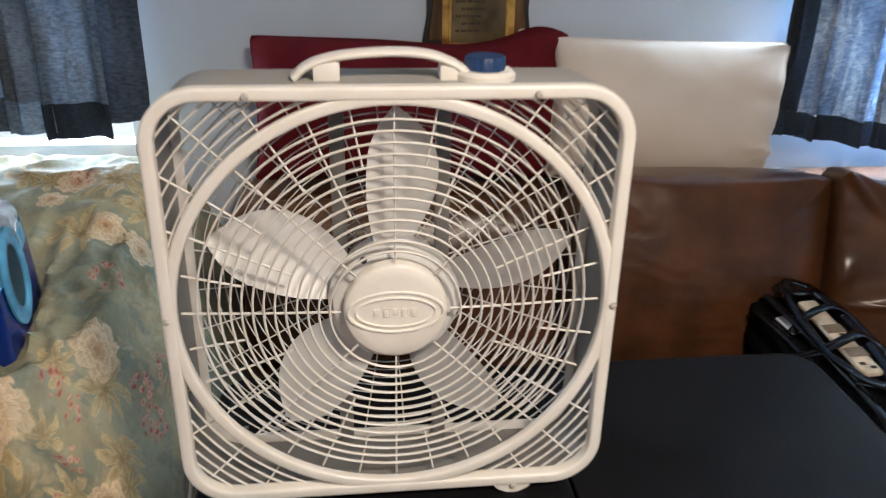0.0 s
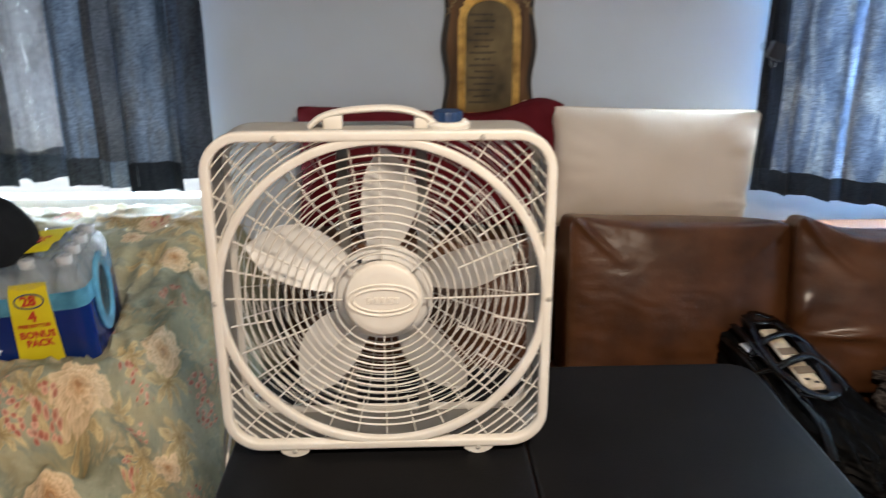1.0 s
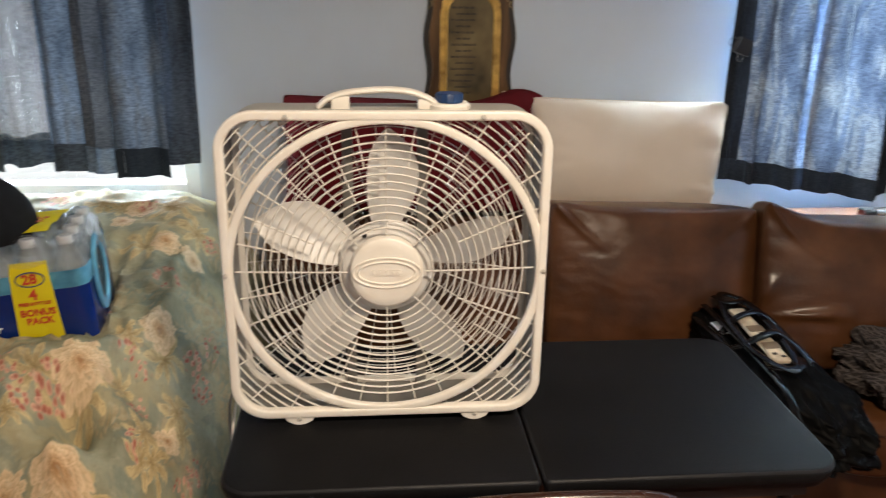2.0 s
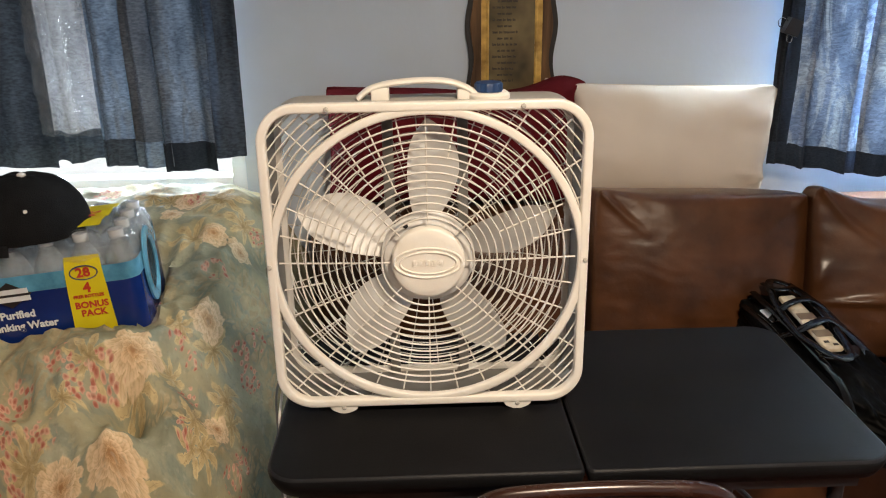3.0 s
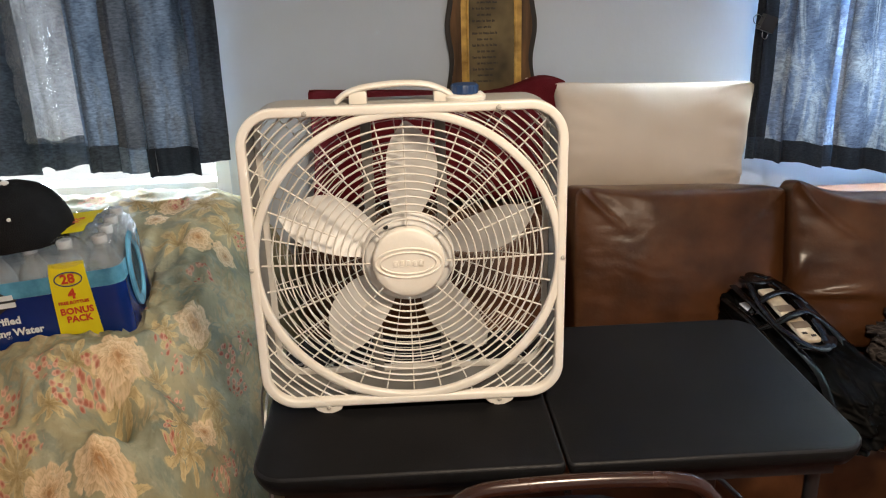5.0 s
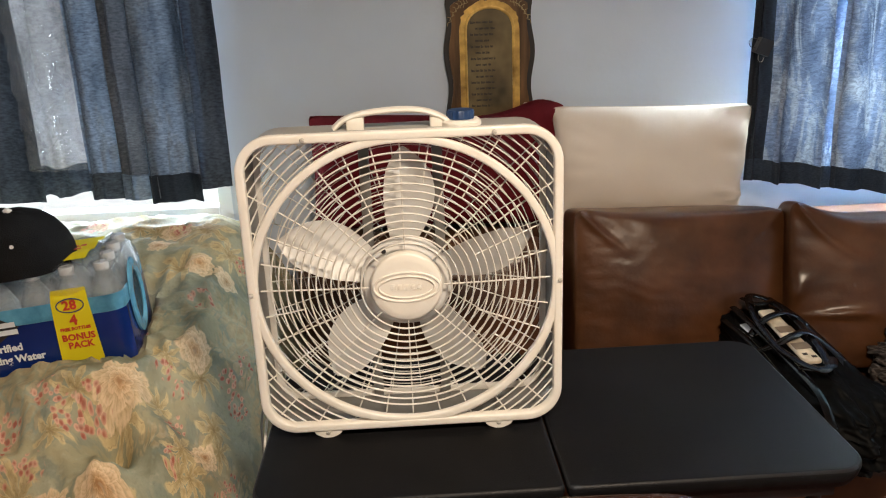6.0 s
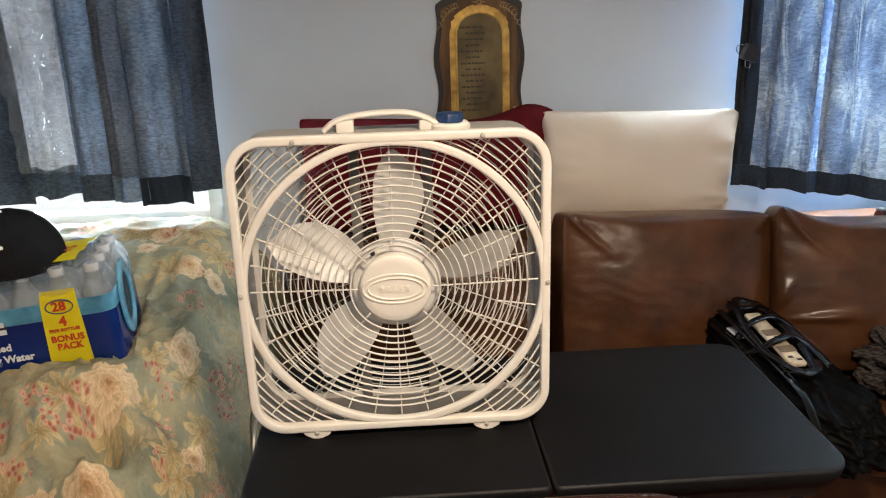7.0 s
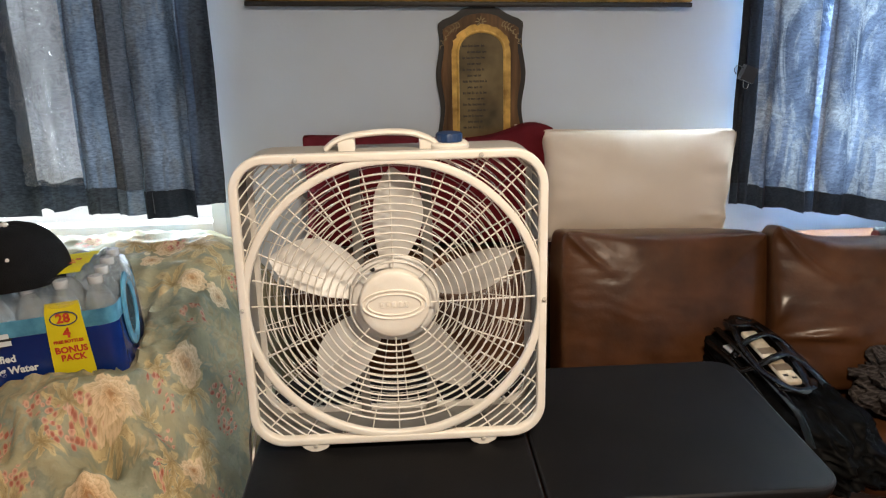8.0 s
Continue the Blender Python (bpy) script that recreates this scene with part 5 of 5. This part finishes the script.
rows = [[bm.verts.new((LX - 0.012 + s * 0.046 + 0.10 * (y - PY0 - 0.08), y, PZ0 + 0.2085 + 0.003 * math.sin(y * 97))) for s in (-1, -0.33, 0.33, 1)] for y in np.linspace(PY0 + 0.06, PY0 + 0.2, 8)]
for a, b in zip(rows, rows[1:]):
    for i in range(3):
        bm.faces.new((a[i], a[i + 1], b[i + 1], b[i]))
yt = part("yellow_label", bm, M_YELLOW, pack)
FY = PY0 - 0.0066
for words, size, dx, dz, mt in (("28", 0.026, -0.001, 0.134, M_REDINK), ("4", 0.028, 0.0, 0.103, M_REDINK), ("FREE BOTTLES", 0.0088, 0.0, 0.086, M_REDINK), ("BONUS", 0.0185, 0.002, 0.068, M_REDINK), ("PACK", 0.0185, 0.003, 0.051, M_REDINK)):
    lettering("lettering", words, size, mt, yl, pose(LX + dx, FY - (0.0 if dz < 0.12 else -0.0005), PZ0 + dz, 90, 0, 0))
badge = [(LX + 0.025 * math.cos(2 * math.pi * k / 32), FY + 0.0004, PZ0 + 0.134 + 0.014 * math.sin(2 * math.pi * k / 32)) for k in range(32)]
part("number_oval", tube(bmesh.new(), badge, 0.0012, 0.0005, closed=True, n=6), M_NAVYINK, yl)
for words, dy in (("BONUS", 0.128), ("PACK", 0.108)):
    lettering("lettering", words, 0.017, M_REDINK, yt, pose(LX - 0.005, PY0 + dy, PZ0 + 0.2135))
lettering("lettering", "Purified", 0.0205, M_WHITEINK, pack, pose(PX1 - 0.232, PY0 - 0.005, PZ0 + 0.066, 90, 0, 0))
lettering("lettering", "Drinking Water", 0.0205, M_WHITEINK, pack, pose(PX1 - 0.230, PY0 - 0.005, PZ0 + 0.042, 90, 0, 0))
bm = prism(bmesh.new(), [(-0.04, 0), (0, -0.026), (0.04, 0), (0, 0.026)], -0.001, 0)
br = part("printed_diamond", bm, M_BLACKINK, pack, "black diamond shaped mark")
br.matrix_basis = pose(PX1 - 0.236, PY0 - 0.0066, PZ0 + 0.108)
part("mark_bar", boxes((-0.034, 0.034, -0.0018, -0.0012, 0.002, 0.012), (-0.036, 0.036, -0.0018, -0.0012, -0.013, -0.003)), M_WHITEINK, br)

# ---- cap ----
cp = tagged(empty("baseball_cap", PACK_POSE @ pose(-0.812, 0.425, PZ0 + 0.206, 4, 6, 0) @ Matrix.Diagonal((1.08, 1.08, 1.06, 1.0)) @ pose(0, 0, 0, 0, 0, 105)), "black twill baseball cap resting on the water pack", "cap")
bm = bmesh.new()
nu, nv = 40, 14
g = {}
for j in range(nv + 1):
    a = math.pi / 2 * j / nv
    for i in range(nu):
        b = 2 * math.pi * i / nu
        rr = math.cos(a) ** 0.75 if j < nv else 0.0
        seam = 1 - 0.012 * (abs(math.sin(3 * b)) < 0.12)
        g[i, j] = bm.verts.new((0.100 * rr * math.cos(b) * seam, 0.106 * rr * math.sin(b) * seam, 0.098 * math.sin(a) + 0.004 * wob((math.cos(b), math.sin(b), a), 2, 3)))
for j in range(nv):
    for i in range(nu):
        bm.faces.new((g[i, j], g[(i + 1) % nu, j], g[(i + 1) % nu, j + 1], g[i, j + 1]))
bmesh.ops.remove_doubles(bm, verts=bm.verts, dist=1e-5)
crown = part("crown", bm, M_CAP, cp, sharp=60)
bm = bmesh.new()
gg = {}
for i in range(21):
    b = radians(20 + 140 * i / 20)
    for j in range(5):
        r = 1 + 0.78 * j / 4 * math.sin(math.pi * i / 20) ** 0.6
        gg[i, j] = bm.verts.new((0.100 * math.cos(b) * (1 + 0.1 * j / 4), 0.106 * math.sin(b) * r, 0.002 - 0.02 * (math.cos(b)) ** 2 * j / 4))
for i in range(20):
    for j in range(4):
        bm.faces.new((gg[i, j], gg[i + 1, j], gg[i + 1, j + 1], gg[i, j + 1]))
br = part("brim", bm, M_CAP, cp, sharp=60)
so = br.modifiers.new("thickness", "SOLIDIFY")
so.thickness = 0.004
part("button", lathe(bmesh.new(), [(0.008, 0.097), (0.008, 0.101), (0.004, 0.104)], 14), M_THREAD, cp)
for b in (78, 128, 180):
    e = part("eyelet", lathe(bmesh.new(), [(0.0035, 0.0), (0.0035, 0.002), (0.001, 0.0022)], 10), M_THREAD, cp)
    a = radians(36)
    rr = math.cos(a) ** 0.75
    e.matrix_basis = Matrix.Translation((0.1025 * rr * math.cos(radians(b)), 0.1085 * rr * math.sin(radians(b)), 0.1005 * math.sin(a))) @ Vector((math.cos(radians(b)), math.sin(radians(b)), 0.9)).to_track_quat("Z", "Y").to_matrix().to_4x4()


# ---- bag on the sofa ----
def lump(n, power, size, seed, amp, freq):
    bm = cube_shell(n, power)
    for v in bm.verts:
        c = v.co.copy()
        k = 1 + amp * wob(c, freq, seed) + amp * 0.8 * (0.4 - abs(wob(c, freq * 2.1, seed + 3)))
        v.co = Vector((c.x * size[0] * k, c.y * size[1] * k, c.z * size[2] * k))
    return bm


bag = tagged(empty("black_bag", pose(0.935, 0.445, 0.455, 0, 0, 7)), "shiny black vinyl bag with cream panels on the sofa", "bag")
bm = lump(40, 3.2, (0.108, 0.345, 0.08), 2.0, 0.14, 2.6)
for v in bm.verts:
    v.co.z += 0.085 + 0.05 * (v.co.y / 0.345) + 0.012 * (0.3 - abs(wob((v.co.x * 1.6, v.co.y * 0.5, 0), 22, 4.0)))
    v.co.x += 0.12 * max(0.0, -v.co.y - 0.05)
    v.co.y *= 0.80 if v.co.y < 0 else 1.0
part("body", bm, M_BAGCLOTH, bag, sharp=80)
TOPSIDE = pose(-0.027, 0.0, -0.008, 9, 0, -2)
part("cream_panel", boxes((-0.022, 0.020, -0.06, 0.17, 0.190, 0.203), bevel=0.006), M_TAG, bag, "cream card panel").matrix_basis = TOPSIDE
for my, mx in ((-0.045, 0.006), (-0.033, -0.010), (0.052, 0.004)):
    part("dark_mark", boxes((mx - 0.006, mx + 0.006, my - 0.004, my + 0.004, 0.2031, 0.2042), bevel=0.0004), M_INK, bag).matrix_basis = TOPSIDE
# strips across the panel carry the straps' brown shade in their colour
for my in (0.072, 0.0):
    part("strap_shade", boxes((-0.0215, 0.0195, my - 0.013, my + 0.013, 0.2032, 0.2046), bevel=0.0005), M_STRAP_SHADE, bag, "strip with the strap's tan shade in its colour").matrix_basis = TOPSIDE
part("small_tag", boxes((-0.063, -0.037, 0.09, 0.150, 0.180, 0.184), bevel=0.001), M_TRIM, bag, "small white tag").matrix_basis = pose(0, 0, 0, 4, -8, 0)


def oval(hx, y0, y1, z, dip, cx=0.0):
    """A closed strap loop lying over the bag's rounded top."""
    pts = []
    for k in range(48):
        a = 2 * math.pi * k / 48
        x = cx + hx * math.cos(a) * (1 + 0.12 * math.sin(2 * a))
        pts.append((x, (y0 + y1) / 2 + (y1 - y0) / 2 * math.sin(a), z - dip * x * x + 0.004 * wob((x, a, 0), 3, z * 50)))
    return pts


for hx, y0, y1, z, dip, cx in ((0.05, -0.10, 0.24, 0.204, 2.5, 0.0),):
    part("strap", tube(bmesh.new(), oval(hx, y0, y1, z, dip, cx), 0.010, 0.0035, closed=True, n=10, up=(0, 0, 1)), M_BAG, bag).matrix_basis = TOPSIDE
for ctrl, r in (
    ([(-0.07, 0.10, 0.178), (-0.03, 0.118, 0.206), (0.02, 0.13, 0.213), (0.055, 0.125, 0.205), (0.085, 0.09, 0.18)], 0.0065),
    ([(-0.11, 0.05, 0.158), (-0.06, 0.026, 0.19), (-0.01, 0.028, 0.212), (0.035, 0.04, 0.212), (0.07, 0.02, 0.192), (0.1, -0.05, 0.165), (0.125, -0.14, 0.13)], 0.0075),
    ([(-0.045, -0.07, 0.195), (-0.015, -0.092, 0.203), (0.025, -0.088, 0.203), (0.05, -0.05, 0.198)], 0.006),
    ([(-0.06, 0.22, 0.185), (-0.058, 0.1, 0.192), (-0.05, -0.03, 0.193), (-0.035, -0.14, 0.175), (-0.04, -0.22, 0.14)], 0.0065),
    ([(-0.09, 0.2, 0.16), (-0.082, 0.08, 0.172), (-0.08, -0.06, 0.166), (-0.07, -0.2, 0.135)], 0.006),
    ([(0.045, 0.24, 0.19), (0.07, 0.14, 0.19), (0.085, 0.0, 0.178), (0.105, -0.12, 0.15), (0.12, -0.19, 0.12)], 0.006),
    ([(-0.03, 0.235, 0.2), (-0.02, 0.19, 0.209), (0.01, 0.185, 0.211), (0.04, 0.215, 0.2)], 0.0055),
):
    part("strap", tube(bmesh.new(), smooth_path(ctrl, 8), r * 1.5, r * 0.42, n=10, up=(0, 0, 1)), M_BAG, bag).matrix_basis = TOPSIDE

# ---- plaid shirt heap ----
bm = lump(44, 2.4, (0.165, 0.165, 0.085), 6.0, 0.26, 2.6)
for v in bm.verts:
    v.co.z = max(v.co.z + 0.07, 0.002)
    v.co.z += 0.028 * (0.4 - abs(wob(v.co, 15, 3.0))) + 0.004 * abs(wob(v.co, 34, 5.0))
heap = tagged(finish("plaid_shirt", bm, M_PLAID, None, "", 80), "crumpled grey plaid shirt on the sofa seat", "shirt")
heap.matrix_basis = pose(1.352, 0.50, 0.462, 0, 0, 25)

# ---- small things on the sofa's back ----
fl = tagged(empty("flashlight", pose(1.50, 0.985, 0.7987, 0, 0, 12)), "silver and black flashlight lying on the sofa back", "flashlight")
part("barrel", tube(bmesh.new(), [(-0.005, 0, 0), (0.045, 0, 0)], 0.0125, n=16, up=(0, 0, 1)), M_SILVER, fl)
part("head", tube(bmesh.new(), [(-0.05, 0, 0), (-0.035, 0, 0), (-0.02, 0, 0), (-0.005, 0, 0)], 0.0145, n=16, up=(0, 0, 1), taper=lambda t: 1.0 - 0.12 * t), M_BLACKP, fl)
part("tail_cap", tube(bmesh.new(), [(0.045, 0, 0), (0.075, 0, 0)], 0.0118, n=16, up=(0, 0, 1)), M_BLACKP, fl)
part("lens_ring", tube(bmesh.new(), [(-0.058, 0, 0), (-0.05, 0, 0)], 0.0142, n=16, up=(0, 0, 1)), mat("dull_red_plastic", (0.12, 0.012, 0.01), 0.5), fl, "dull red lens ring")
rem = tagged(finish("remote_control", boxes((-0.05, 0.05, -0.02, 0.02, 0, 0.016), bevel=0.006, seg=3), M_BLACKP), "slim black remote control on the sofa back", "remote control")
rem.matrix_basis = pose(1.535, 1.035, 0.7847, 0, 0, -6)
gl = tagged(empty("desk_lamp", pose(1.605, 1.03, 0.7842)), "small white clip lamp standing on the sofa back", "lamp")
part("base", lathe(bmesh.new(), [(0.021, 0.0), (0.021, 0.006), (0.014, 0.012), (0.012, 0.042), (0.004, 0.045)], 24), M_WHITEP, gl)
part("neck", tube(bmesh.new(), smooth_path([(0, 0, 0.03), (0.002, 0, 0.06), (0.018, 0, 0.078), (0.035, 0, 0.08)], 8), 0.0045, n=8), M_WHITEP, gl)
bm = lathe(bmesh.new(), [(0.010, 0.014), (0.022, 0.008), (0.0265, -0.012), (0.0265, -0.03), (0.022, -0.031)], 28)
lh = part("lamp_head", bm, M_WHITEP, gl)
lh.matrix_basis = pose(0.046, -0.004, 0.076, 35, 30, 0)
part("head_band", lathe(bmesh.new(), [(0.0268, -0.012), (0.0272, -0.014), (0.0272, -0.019), (0.0268, -0.021)], 28), M_BLACKP, lh, "thin black band")
part("cord", tube(bmesh.new(), smooth_path([(0.06, 0.006, 0.09), (0.085, 0.0, 0.07), (0.088, 0.0, 0.035), (0.10, 0.01, 0.004)], 8), 0.0017, n=6), M_WHITEP, gl)
